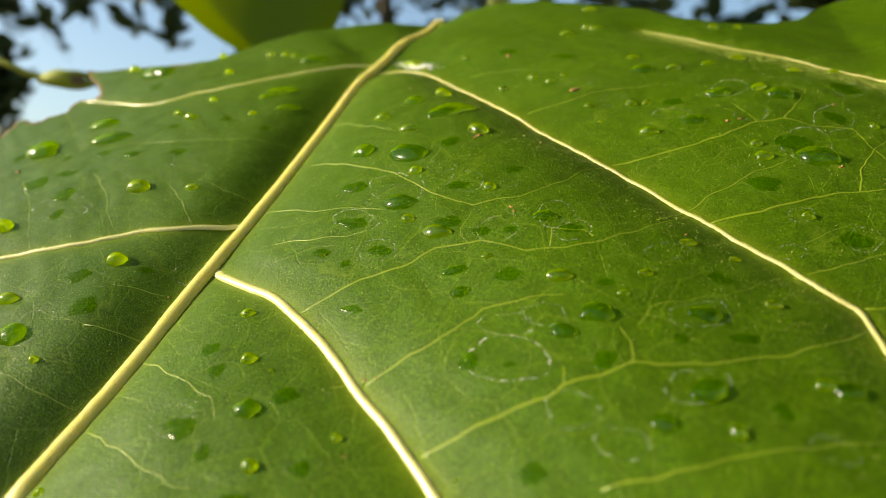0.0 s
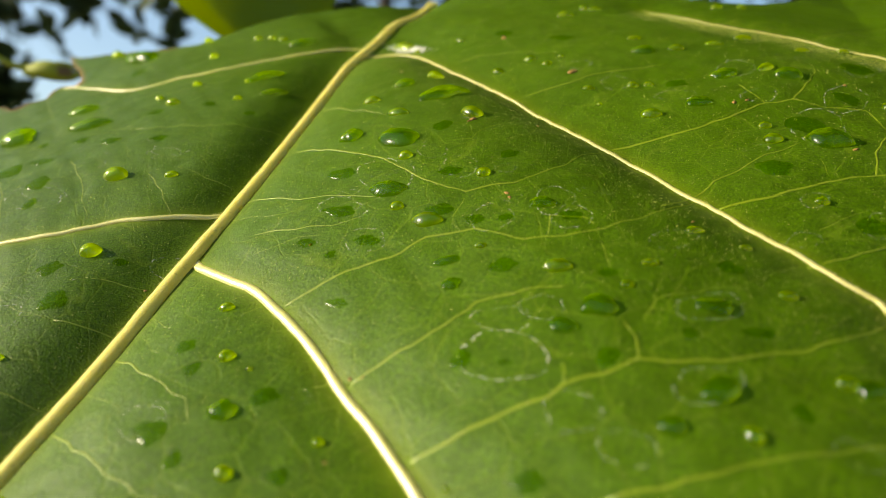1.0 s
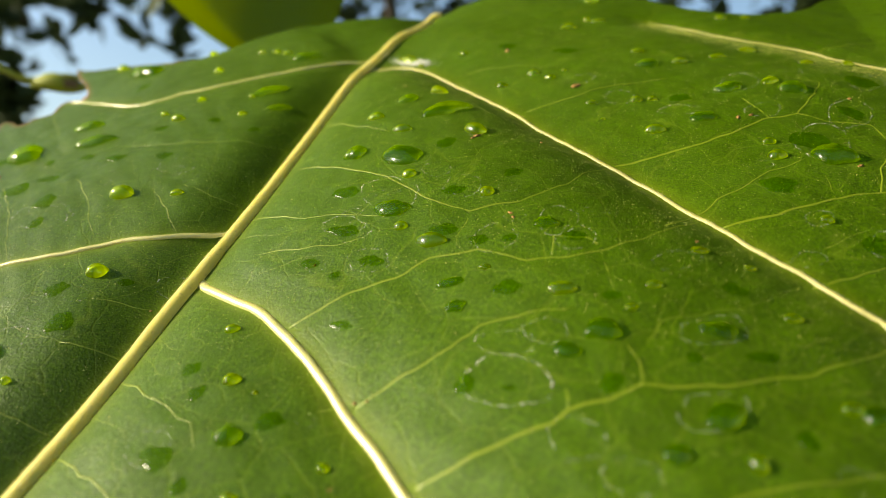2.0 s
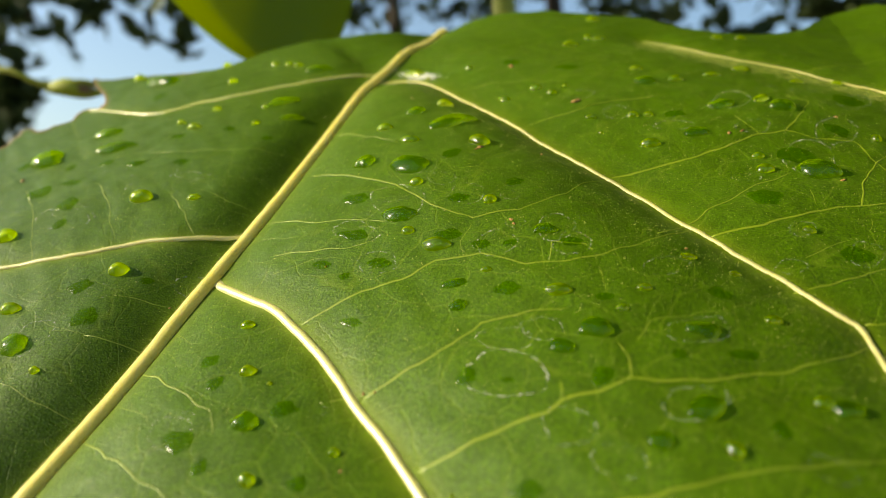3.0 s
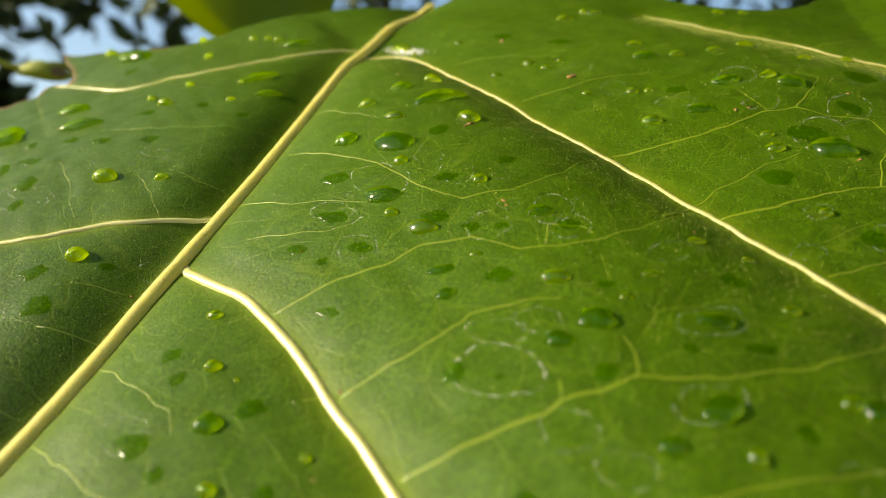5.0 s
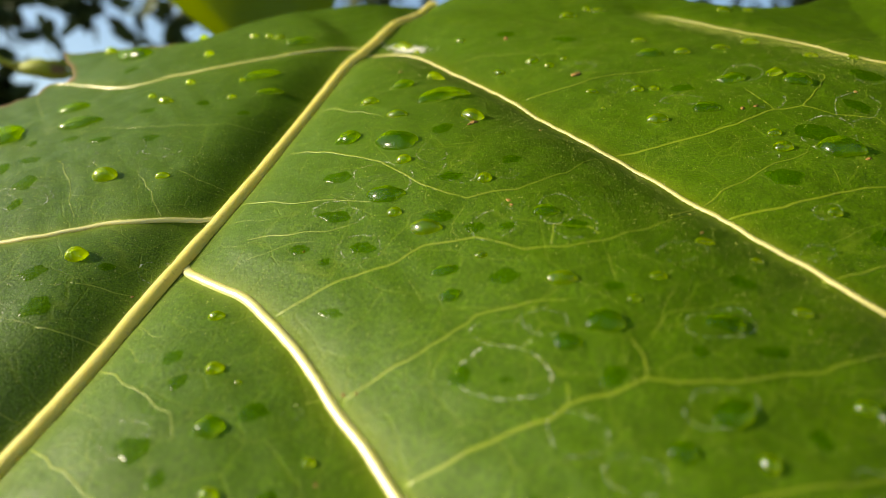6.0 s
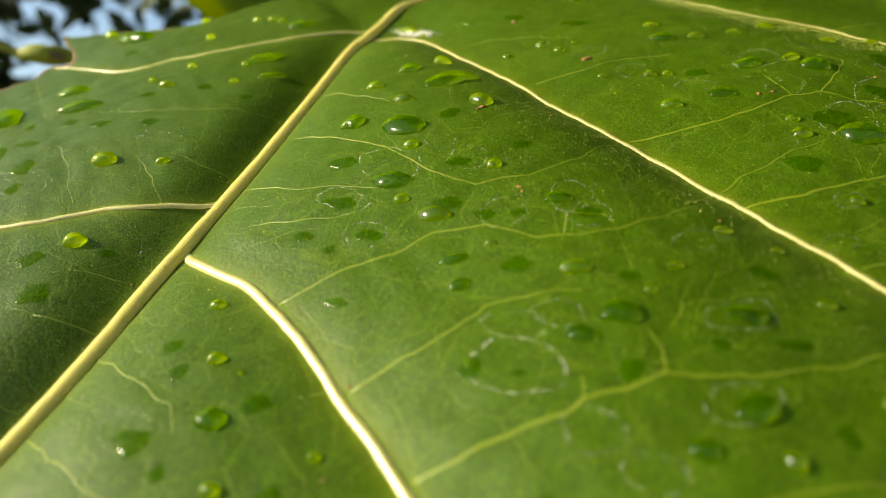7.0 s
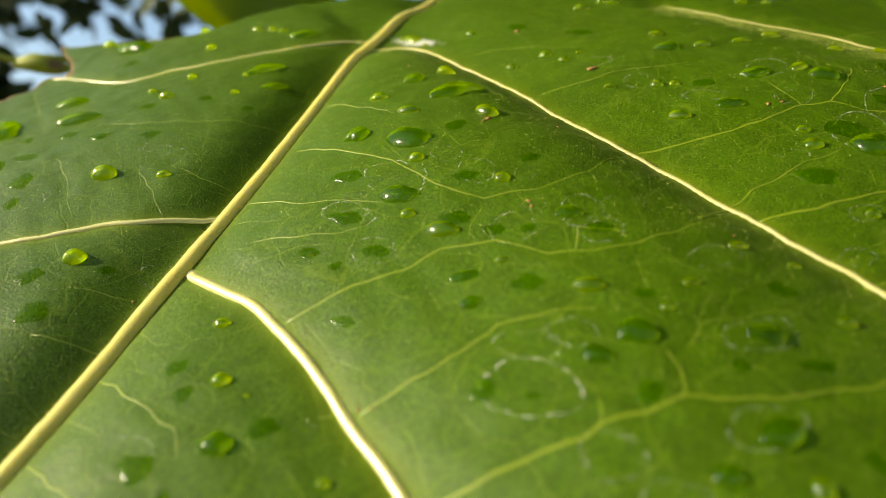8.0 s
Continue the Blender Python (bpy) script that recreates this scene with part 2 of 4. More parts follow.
# finer veins that branch between the side veins, the plainer ones first
FINE = [
    [(40.5, -25.2), (47.2, -20.9), (53.1, -16.5), (56.5, -11.6), (63.0, -8.8), (69.8, -7.5)],
    [(53.4, -36.8), (61.6, -32.2), (69.2, -28.0), (71.1, -26.0), (76.0, -23.7), (79.3, -21.0), (89.3, -18.7), (100.1, -13.2), (111.8, -3.3)],
    [(79.3, -21.0), (78.8, -17.4), (77.2, -14.4)],
    [(71.1, -26.0), (70.2, -22.7)],
    [(23.0, -10.4), (32.7, -3.6), (40.6, 0.1), (44.2, 3.7), (52.1, 5.4), (60.6, 2.9), (67.1, 3.7), (71.5, 5.6), (78.3, 11.2), (86.0, 23.7)],
    [(-3.7, 24.1), (13.6, 17.6), (21.7, 17.5), (31.4, 15.3)],
    [(-0.1, 42.0), (17.2, 34.4), (27.8, 28.6), (38.2, 20.0), (47.8, 16.0), (56.3, 19.3), (63.3, 27.5), (68.7, 42.4)],
    [(89.4, 22.5), (98.6, 27.0), (107.5, 32.9), (115.6, 37.1), (123.4, 39.8)],
    [(69.8, 43.9), (71.1, 44.7), (73.2, 45.5), (83.3, 50.7), (92.2, 57.0), (99.4, 64.3), (105.1, 66.6), (110.7, 64.7), (118.6, 65.8), (120.5, 57.4), (123.1, 48.8)],
    [(99.4, 64.3), (97.2, 68.7), (94.8, 73.2)],
    [(105.1, 66.6), (109.5, 77.9), (111.5, 86.0), (106.7, 88.1)],
    [(115.6, 37.1), (117.5, 46.1), (120.4, 53.5), (126.4, 64.1)],
    [(101.8, 7.3), (108.8, 12.6), (119.9, 20.0)],
    [(111.1, 2.4), (117.2, 4.8)],
    [(21.6, 96.6), (29.0, 98.0), (40.7, 97.6), (52.3, 94.9)],
    [(47.0, 70.0), (56.8, 75.1), (63.3, 79.6), (79.2, 85.7)],
    [(77.3, -40.6), (84.0, -38.1), (92.4, -33.8), (98.6, -31.2), (111.3, -25.6)],
    [(-4.1, -21.8), (7.7, -27.5), (14.5, -30.6), (18.7, -32.4), (22.0, -36.8)],
    [(-2.9, -38.0), (8.7, -42.9), (16.9, -46.4), (23.1, -48.3), (27.1, -47.5)],
    [(-8.5, -34.4), (-15.6, -33.8), (-23.9, -32.3)],
    [(-6.9, -17.3), (-12.1, -18.0), (-16.9, -19.0)],
    [(-55.2, 31.8), (-45.8, 24.2), (-32.7, 9.5)],
    [(-78.1, 31.0), (-63.8, 18.3), (-48.6, 1.3)],
    [(-30.8, 28.5), (-22.0, 21.1), (-15.8, 14.4)],
    [(-57.9, 49.5), (-38.8, 47.9), (-21.2, 49.9), (-13.3, 51.9), (-9.7, 52.8)],
    [(-23.5, 30.6), (-15.5, 28.3), (-9.1, 28.0)],
    [(-19.1, -8.0), (-14.1, -6.8), (-9.2, -5.6)],
    [(-108.4, 80.3), (-86.1, 59.4), (-72.1, 46.2)],
    [(-4.0, 66.4), (9.9, 55.5), (20.6, 49.7)],
    [(7.5, 8.1), (18.3, 7.8), (25.5, 8.1), (29.5, 10.4)],
    [(112.9, 112.7), (122.1, 120.8), (136.6, 133.3)],
    [(80.5, 17.4), (89.0, 31.1), (98.3, 41.5), (104.8, 46.8)],
    [(34.5, -27.4), (38.0, -25.1), (40.5, -25.2)],
    [(71.5, 5.6), (69.1, 9.2), (63.8, 9.1), (64.3, 3.8)],
    [(-114.8, 57.9), (-95.0, 41.6), (-82.0, 33.9), (-75.4, 30.3)],
    [(-3.0, -30.0), (3.3, -32.8), (7.9, -34.5), (10.5, -36.8)],
    [(-3.0, -12.6), (3.7, -15.9), (8.4, -17.7)],
    [(-0.7, -18.1), (4.8, -22.2), (7.8, -22.9)],
    [(46.0, -37.3), (48.2, -34.6), (49.6, -33.8)],
    [(-3.7, 17.6), (7.2, 13.6), (11.4, 13.6)],
    [(9.4, 1.8), (13.5, 3.0), (18.7, 5.5), (24.3, 5.4)],
    [(32.5, -3.2), (30.2, 0.9), (28.8, 3.1)],
    [(40.6, -0.0), (42.9, -3.1), (45.8, -6.5), (48.5, -10.2)],
    [(34.8, 34.4), (40.5, 34.3), (43.9, 35.4), (44.4, 39.0), (47.9, 45.8), (50.5, 56.1), (52.0, 60.9)],
    [(48.0, 15.6), (47.4, 11.1), (47.8, 6.8), (49.9, 4.5)],
    [(53.9, 16.5), (55.9, 13.6), (56.9, 11.2)],
    [(71.4, 5.3), (73.0, 1.0), (74.3, -2.4), (74.3, -4.4)],
    [(78.8, -17.3), (79.8, -13.0), (81.1, -8.8), (85.2, -6.4), (91.5, -3.2), (96.5, 2.0), (101.3, 7.7)],
    [(108.0, 32.7), (107.7, 38.3), (107.0, 42.6)],
    [(116.1, 36.9), (116.8, 32.9), (115.8, 28.4)],
    [(119.3, 50.4), (115.7, 52.1), (112.4, 51.7)],
    [(103.4, 17.2), (107.2, 20.4), (110.3, 24.0), (112.6, 25.4)],
    [(16.6, -13.4), (18.4, -10.7), (20.8, -9.6)],
    [(25.4, -17.4), (22.6, -20.0), (21.4, -22.4)],
    [(-17.0, -18.9), (-22.1, -18.7), (-28.7, -17.0), (-35.7, -13.6)],
]
PLAIN = 34
STRONG = (0, 1, 4, 6, 7, 8)


def curve_points(points, step):
    """A smooth line through control points, at even steps."""
    p = np.array(points, float)
    ext = np.vstack([2 * p[0] - p[1], p, 2 * p[-1] - p[-2]])
    got = []
    for a, b, c, d in zip(ext[:-3], ext[1:-2], ext[2:-1], ext[3:]):
        n = max(2, int(np.hypot(*(c - b)[:2]) / step))
        for t in np.arange(n) / n:
            got.append(0.5 * (2 * b + (c - a) * t + (2 * a - 5 * b + 4 * c - d) * t * t + (3 * b - a - 3 * c + d) * t ** 3))
    got.append(p[-1])
    return np.array(got)


def to_line(x, y, line):
    best = np.full(np.shape(x), 1e9)
    for (ax, ay), (bx, by) in zip(line[:-1], line[1:]):
        dx, dy = bx - ax, by - ay
        t = np.clip(((x - ax) * dx + (y - ay) * dy) / (dx * dx + dy * dy + 1e-9), 0, 1)
        best = np.minimum(best, np.hypot(x - ax - t * dx, y - ay - t * dy))
    return best


def height(x, y):
    """The blade's height: a broad bend, folded down along the midrib and the side veins."""
    x, y = np.asarray(x, float), np.asarray(y, float)
    u, v = np.clip(x, -150, 130) / 100, np.clip(y, -60, 165) / 100
    terms = (1, u, v, u * u, u * v, v * v, u ** 3, u * u * v, u * v * v, v ** 3)
    bend = 100 * sum(c * t for c, t in zip(COEF, terms))
    crest = 3.6 * np.exp(-((x - 76 + 0.5 * y) / 36) ** 2) / (1 + np.exp((y - 60) / 15))
    rib = np.hypot(to_line(x, y, MIDRIB), 1.5)
    along = LATERALS[1][0]
    run, off = [0.72 * a - 0.70 * b for a, b in along], [0.70 * a + 0.72 * b for a, b in along]
    over = 1 / (1 + np.exp(np.clip(-(0.70 * x + 0.72 * y - np.interp(0.72 * x - 0.70 * y, run, off)) / 1.5, -40, 40)))
    reach = [11 + (15 * over if line is along else 0) for line, _, _, _ in LATERALS]
    side = np.max([deep * np.clip((124 - x) / 50, 0.4, 1) * np.exp(-np.hypot(to_line(x, y, line), 1.0) / far) for (line, _, _, deep), far in zip(LATERALS, reach)], axis=0)
    swell = 0.5 * np.sin(x * 0.085 + 1.4 * np.sin(y * 0.045 + 0.6)) * np.sin(y * 0.105 + 0.7 + np.sin(x * 0.04))
    pucker = 0.14 * np.sin(x * 0.47 + 1.7 * np.sin(y * 0.21)) * np.sin(y * 0.52 + 1.3 * np.sin(x * 0.17))
    fine = np.min([to_line(x, y, line) for line in FINE], axis=0)
    swell = swell - 0.16 * np.exp(-(fine / 1.5) ** 2)
    spine = np.interp(y, [p[1] for p in MIDRIB], [p[0] for p in MIDRIB])
    crest = crest + 0.8 * np.exp(-((rib - 12) / 7.5) ** 2) / (1 + np.exp(np.clip((y - 100) / 7, -40, 40))) / (1 + np.exp(np.clip((x - spine) / 1.5, -40, 40)))
    return bend + crest - (9 - 3.5 * np.exp(-((y - 130) / 18) ** 2)) * np.exp(-rib / 12) - side * (1 - np.exp(-np.maximum(rib - 1.5, 0) / 7)) + (swell + pucker) * (1 - np.exp(-rib / 10))


def mesh_of(name, verts, faces, material, smooth=True):
    me = bpy.data.meshes.new(name)
    me.from_pydata([tuple(v) for v in verts], [], faces)
    me.materials.append(material)
    if smooth:
        me.polygons.foreach_set("use_smooth", [True] * len(me.polygons))
    me.update()
    return me


def part(name, me, parent, label=""):
    ob = new(name, me)
    ob.parent = parent
    return tagged(ob, label)


leaf = tagged(new("leaf"), "large glossy green leaf with cream veins, wet with water drops", "leaf")
leaf.matrix_world = LEAF
carried = [leaf]


# ---- blade ----
EDGE = [(-118, 53), (-119, 60), (-118, 62), (-123, 70), (-127, 76), (-124, 78), (-113, 71), (-114, 77), (-110, 81), (-115, 89), (-116, 94), (-108, 94), (-110, 98), (-118, 107), (-134, 121), (-157, 144), (-138, 134), (-119, 128), (-98, 123), (-82, 120), (-73, 121), (-66, 129), (-59, 138), (-51, 149), (-35, 156), (-19, 164), (-7, 173), (7, 174), (23, 173), (31, 174), (42, 171), (53, 166), (64, 165), (76, 158), (88, 148), (100, 147), (112, 156), (120, 169), (129, 189), (137, 195), (148, 196)]
TIP = [(172, 130), (190, 70), (186, 0), (165, -60), (125, -110), (65, -150), (0, -178), (-60, -130), (-98, -80), (-118, -30), (-124, 10), (-120, 40)]


def build_blade():
    """An even mesh laid over the blade's height and trimmed to the ragged outline."""
    line = curve_points(EDGE + TIP + EDGE[:1], 2.0)[:-1]
    away = line - np.array((-10.0, 55.0))
    wob = np.array([noise.noise(Vector((a * 0.12, b * 0.12, 3.0))) + 0.5 * noise.noise(Vector((a * 0.45, b * 0.45, 5.0))) for a, b in line])
    line = line + away / np.linalg.norm(away, axis=1)[:, None] * wob[:, None]
    gx, gy = np.meshgrid(np.arange(-160, 200, 1.2), np.arange(-182, 200, 1.2))
    x, y = gx.ravel(), gy.ravel()
    inside = np.zeros(len(x), bool)
    for (ax, ay), (bx, by) in zip(line, np.roll(line, -1, axis=0)):
        if ay != by:
            inside ^= ((ay > y) != (by > y)) & (x < (bx - ax) * (y - ay) / (by - ay) + ax)
    rows, cols = gx.shape
    ids = np.arange(rows * cols).reshape(rows, cols)
    quads = np.stack([ids[:-1, :-1], ids[:-1, 1:], ids[1:, 1:], ids[1:, :-1]], -1).reshape(-1, 4)
    quads = quads[inside[quads].any(axis=1)]
    used = np.unique(quads)
    out = used[~inside[used]]
    for i in out:
        k = np.argmin((line[:, 0] - x[i]) ** 2 + (line[:, 1] - y[i]) ** 2)
        x[i], y[i] = line[k]
    remap = np.full(rows * cols, -1)
    remap[used] = np.arange(len(used))
    xy = np.c_[x[used], y[used]]
    verts = np.c_[xy, height(xy[:, 0], xy[:, 1])] / 1000
    me = mesh_of("blade", verts, remap[quads].tolist(), LEAF_GREEN)
    rim = me.attributes.new("rim", "FLOAT", "POINT")
    dry = np.zeros(len(verts))
    bitten = (xy[:, 0] < -85) & (xy[:, 1] > 40)
    margin = to_line(xy[:, 0], xy[:, 1], line[line[:, 0] < -80])
    dry[bitten] = np.clip(1.3 - margin[bitten] / 0.9, 0, 1)
    rim.data.foreach_set("value", dry)
    by = me.attributes.new("by_vein", "FLOAT", "POINT")
    ribs = np.maximum(to_line(xy[:, 0], xy[:, 1], MIDRIB) - 1.2, 0)
    for l, w, _, _ in LATERALS:
        ribs = np.minimum(ribs, np.maximum(to_line(xy[:, 0], xy[:, 1], l) - w * 0.4, 0))
    by.data.foreach_set("value", np.exp(-ribs / 1.3))
    ob = part("blade", me, leaf, "glossy green blade with a ragged brown margin")
    thick = ob.modifiers.new("thickness", "SOLIDIFY")
    thick.thickness, thick.offset = 0.0004, -1
    return ob


build_blade()


# ---- veins ----
def kinked(points, step):
    """A line that runs straight from joint to joint with a slight tremble."""
    got = []
    for p, q in zip(points[:-1], points[1:]):
        n = max(2, int(math.dist(p, q) / step))
        got += [(p[0] + (q[0] - p[0]) * k / n, p[1] + (q[1] - p[1]) * k / n) for k in range(n)]
    got = np.array(got + [points[-1]])
    shake = [(noise.noise(Vector((a * 0.22, c * 0.22, 1.0))), noise.noise(Vector((a * 0.22, c * 0.22, 8.0)))) for a, c in got]
    return got + np.array(shake) * 0.7


def vein(name, points, near, far, crown, material, label="", step=1.5, sink=0.25):
    """A rounded rib along the blade; near and far: its half widths at the two ends."""
    line = curve_points(points, step) if material is not FINE_VEIN else kinked(points, step)
    d = np.gradient(line, axis=0)
    d /= np.linalg.norm(d, axis=1)[:, None]
    side = np.c_[d[:, 1], -d[:, 0]]
    n, k = len(line), 9
    faces = []
    w = near + (far - near) * np.arange(n) / (n - 1)
    w *= [1 + 0.08 * noise.noise(Vector((p[0] * 0.15, p[1] * 0.15, 2.0))) + 0.05 * noise.noise(Vector((p[0] * 0.6, p[1] * 0.6, 4.0))) for p in line]
    a = pi * np.arange(k) / (k - 1)
    q = line[:, None] - side[:, None] * (w[:, None] * np.cos(a))[..., None]
    foot, lift = height(q[..., 0], q[..., 1]), np.sin(a)
    top = height(line[:, 0], line[:, 1]) + w * crown * np.minimum(1.0, (np.arange(n) + 1) / 5)
    z = (foot - sink) * (1 - lift) + lift * top[:, None]
    verts = np.concatenate([q, z[..., None]], -1).reshape(-1, 3)
    for i in range(n - 1):
        for j in range(k - 1):
            a = i * k + j
            faces.append((a, a + 1, a + k + 1, a + k))
    faces.append(tuple(range(k))[::-1])
    faces.append(tuple((n - 1) * k + j for j in range(k)))
    return part(name, mesh_of(name, verts / 1000, faces, material), leaf, label)


vein("midrib", MIDRIB, 1.72, 1.72, 0.9, RIB, "thick cream midrib with fine fuzz")
for line, near, far, deep in LATERALS:
    dull = line in (LATERALS[1][0], LATERALS[4][0])
    vein("side_vein", line, near, far, 0.8 if deep > 2 else 0.7, DULL_VEIN if dull else VEIN, "dull cream side vein" if dull else "glossy cream side vein")


for i, line in enumerate(FINE):
    w = (0.17 if line[0][0] < -8 else 0.21 if line[0][0] < 45 else 0.25) * (1.5 if i in STRONG else 1.0 if i < PLAIN else 0.5)
    vein("fine_vein", line, w, w * 0.5, 0.2 if i in STRONG else 0.4, FINE_VEIN, "", 1.5, 0.05)


# ---- water ----
def drop_mesh(name, x, y, a, b, turn, tall, power, material, uneven):
    base = float(height(x, y))
    ca, sa = cos(radians(turn)), sin(radians(turn))
    rings, n = 7, 28
    seed = x * 3.1 + y * 1.7
    rr = [0.0] + [sin(pi / 2 * k / rings) for k in range(1, rings + 1)]
    xs, ys, zs = [], [], []
    for k in range(1, rings + 1):
        for j in range(n):
            t = 2 * pi * j / n
            e = 1 + uneven * noise.noise(Vector((cos(t) * 1.3 + seed, sin(t) * 1.3, seed)))
            px, py = a * rr[k] * e * cos(t), b * rr[k] * e * sin(t)
            xs.append(x + px * ca - py * sa)
            ys.append(y + px * sa + py * ca)
            zs.append(max(0.0, 1 - rr[k] ** 2) ** power)
    hs = height(np.array(xs), np.array(ys)) - base
    verts = [(0, 0, tall)] + [(px - x, py - y, h + tall * q + 0.02) for px, py, h, q in zip(xs, ys, hs, zs)]
    faces = [(0, 1 + j, 1 + (j + 1) % n) for j in range(n)]
    for k in range(rings - 1):
        for j in range(n):
            p, q = 1 + k * n + j, 1 + k * n + (j + 1) % n
            faces.append((p, p + n, q + n, q))
    me = mesh_of(name, np.array(verts) / 1000, faces, material)
    ob = new(name, me)
    ob.matrix_world = LEAF @ Matrix.Translation((x / 1000, y / 1000, base / 1000))
    carried.append(ob)
    return ob


def bead(x, y, a, b, turn):
    size = (a * b) ** 0.5
    tall = min(a, b) * (0.95 if x < 0 else 0.85)
    words = "long clear water drop on the green leaf" if a > 2.2 * b else "large clear round water drop on the green leaf" if size > 2 else "small clear round water drop on the green leaf"
    tagged(drop_mesh("water_drop", x, y, a, b, turn, tall, 0.6, WATER, 0.14), words, "water drop", "water drops on the leaf")


def pool(x, y, a, b, turn):
    tagged(drop_mesh("water_pool", x, y, a, b, turn, min(a, b) * 0.66, 0.6, POOL, 0.34), "broad low water drop spread on the green leaf", "water drop", "low water drops on the leaf")


def film_patch(x, y, a, b, turn):
    tagged(drop_mesh("water_patch", x, y, a, b, turn, min(a, b) * 0.22, 0.7, FILM, 0.42), "thin flat patch of water spread on the green leaf", "water drop", "flat water patches on the leaf")


bead(-46.4, 62.9, 2.29, 1.41, -3)
bead(-52.8, 66.0, 1.45, 1.02, -10)
bead(-46.1, 74.5, 1.36, 1.28, 17)
bead(-57.0, 100.6, 1.52, 1.71, -9)
bead(-72.2, 120.9, 1.54, 1.62, -23)
bead(-111.6, 120.6, 3.09, 2.20, -20)
bead(-28.1, 65.6, 1.33, 0.92, 32)
bead(-39.7, 114.6, 1.91, 1.19, -2)
bead(-44.1, 115.8, 1.52, 1.27, 0)
bead(-49.8, 116.5, 1.71, 1.21, -8)
bead(-30.9, 76.3, 1.04, 0.88, 11)
bead(23.3, 77.2, 2.26, 2.09, 50)
bead(13.5, 58.3, 2.29, 1.54, -7)
bead(23.4, 49.7, 2.62, 1.32, -6)
bead(40.4, 49.4, 2.76, 2.21, -45)
bead(37.0, 86.9, 1.86, 1.05, -24)
bead(44.6, 91.7, 1.79, 1.23, -16)
bead(49.8, 87.6, 1.39, 0.96, -12)
bead(52.8, 91.5, 0.85, 0.68, -14)
bead(62.2, 71.8, 1.44, 0.73, -5)
bead(48.9, 126.2, 2.52, 1.52, 7)
bead(53.2, 133.0, 1.22, 1.75, 16)
bead(20.3, 110.8, 1.64, 0.79, -26)
bead(81.0, 94.9, 1.89, 1.21, 16)
bead(70.3, 102.3, 1.95, 1.03, 14)
bead(72.0, 73.2, 1.38, 1.12, -6)
bead(75.5, 73.7, 1.12, 0.97, 7)
bead(100.8, 84.0, 2.68, 1.39, 56)
bead(97.1, 108.3, 2.68, 1.21, 31)
bead(110.5, 101.4, 2.16, 0.97, 30)
bead(91.2, 137.8, 1.85, 1.26, 23)
bead(76.9, 57.5, 2.20, 1.50, -4)
bead(123.1, 67.8, 1.14, 1.39, 15)
bead(98.8, 53.3, 1.35, 1.06, 7)
bead(99.9, 47.7, 1.85, 1.57, 5)
bead(89.9, 100.3, 2.26, 1.04, 13)
bead(56.8, 132.0, 2.11, 1.07, 10)
bead(120.2, 104.7, 1.74, 0.97, 30)
bead(65.5, 63.9, 0.58, 0.49, -8)
bead(51.8, 156.3, 2.51, 1.69, 19)
bead(98.0, 139.6, 1.64, 1.11, 29)
bead(93.7, 79.4, 0.78, 0.75, 8)
bead(-61.3, 7.6, 2.34, 2.14, 0)
bead(-23.1, -0.9, 2.05, 1.80, 20)
bead(-36.8, 25.4, 3.22, 2.12, 3)
bead(-22.8, 26.6, 1.66, 0.98, 13)
bead(-37.8, -15.4, 2.28, 1.54, 5)
bead(12.9, -11.6, 1.41, 1.12, 3)
bead(32.4, 28.2, 1.57, 1.23, 10)
bead(49.8, 21.4, 1.33, 1.26, 6)
bead(36.0, 12.0, 1.44, 1.05, -2)
bead(43.0, 7.8, 2.83, 1.56, -7)
bead(54.1, 0.9, 1.04, 0.55, 0)
bead(67.0, -4.0, 2.15, 1.23, 9)
bead(106.0, 26.2, 1.20, 1.03, 16)
bead(86.0, 10.4, 1.55, 0.85, 30)
bead(93.3, 8.7, 1.07, 0.65, 29)
bead(79.9, -1.2, 1.22, 0.75, 16)
bead(77.1, -6.8, 1.03, 0.66, 16)
bead(98.2, -3.0, 1.44, 0.94, 21)
bead(20.1, -23.4, 1.39, 1.30, 8)
bead(-19.6, -28.8, 0.88, 0.79, 15)
bead(41.1, -36.2, 0.83, 0.85, 14)
bead(31.9, -43.7, 1.18, 1.25, 75)
bead(-2.0, -49.6, 1.18, 0.83, -10)
bead(92.3, -30.3, 1.08, 1.25, 20)
bead(59.2, -40.1, 0.43, 0.34, -6)
bead(1.9, 113.7, 4.36, 1.96, -34)
bead(-1.3, 114.3, 1.32, 1.06, -26)
bead(7.2, 109.0, 1.27, 0.88, -28)
bead(103.3, -18.6, 1.48, 1.17, 17)
bead(25.1, -25.3, 0.47, 0.40, 14)
film_patch(-91.6, 44.0, 2.25, 2.92, -9)
film_patch(-73.3, 41.8, 1.53, 1.54, -5)
film_patch(-34.4, 61.7, 1.94, 1.74, 11)
film_patch(-36.4, 41.8, 2.16, 1.61, 3)
film_patch(-20.1, 57.2, 1.57, 1.24, 29)
film_patch(-80.5, 92.1, 1.93, 2.46, -17)
film_patch(-50.8, 41.8, 2.66, 1.57, 4)
film_patch(-62.1, 43.7, 2.67, 1.87, -4)
film_patch(-48.7, 58.0, 2.28, 1.66, -6)
film_patch(35.9, 41.8, 2.02, 2.29, -6)
film_patch(50.8, 105.0, 3.24, 1.79, -8)
film_patch(33.7, 111.2, 2.93, 1.61, -19)
film_patch(81.6, 73.6, 2.51, 1.85, 2)
film_patch(115.7, 69.7, 2.25, 2.92, 25)
film_patch(120.6, 89.7, 3.23, 3.79, 32)
film_patch(-71.0, 27.8, 3.61, 3.11, 4)
film_patch(-55.8, 21.7, 2.67, 3.19, 27)
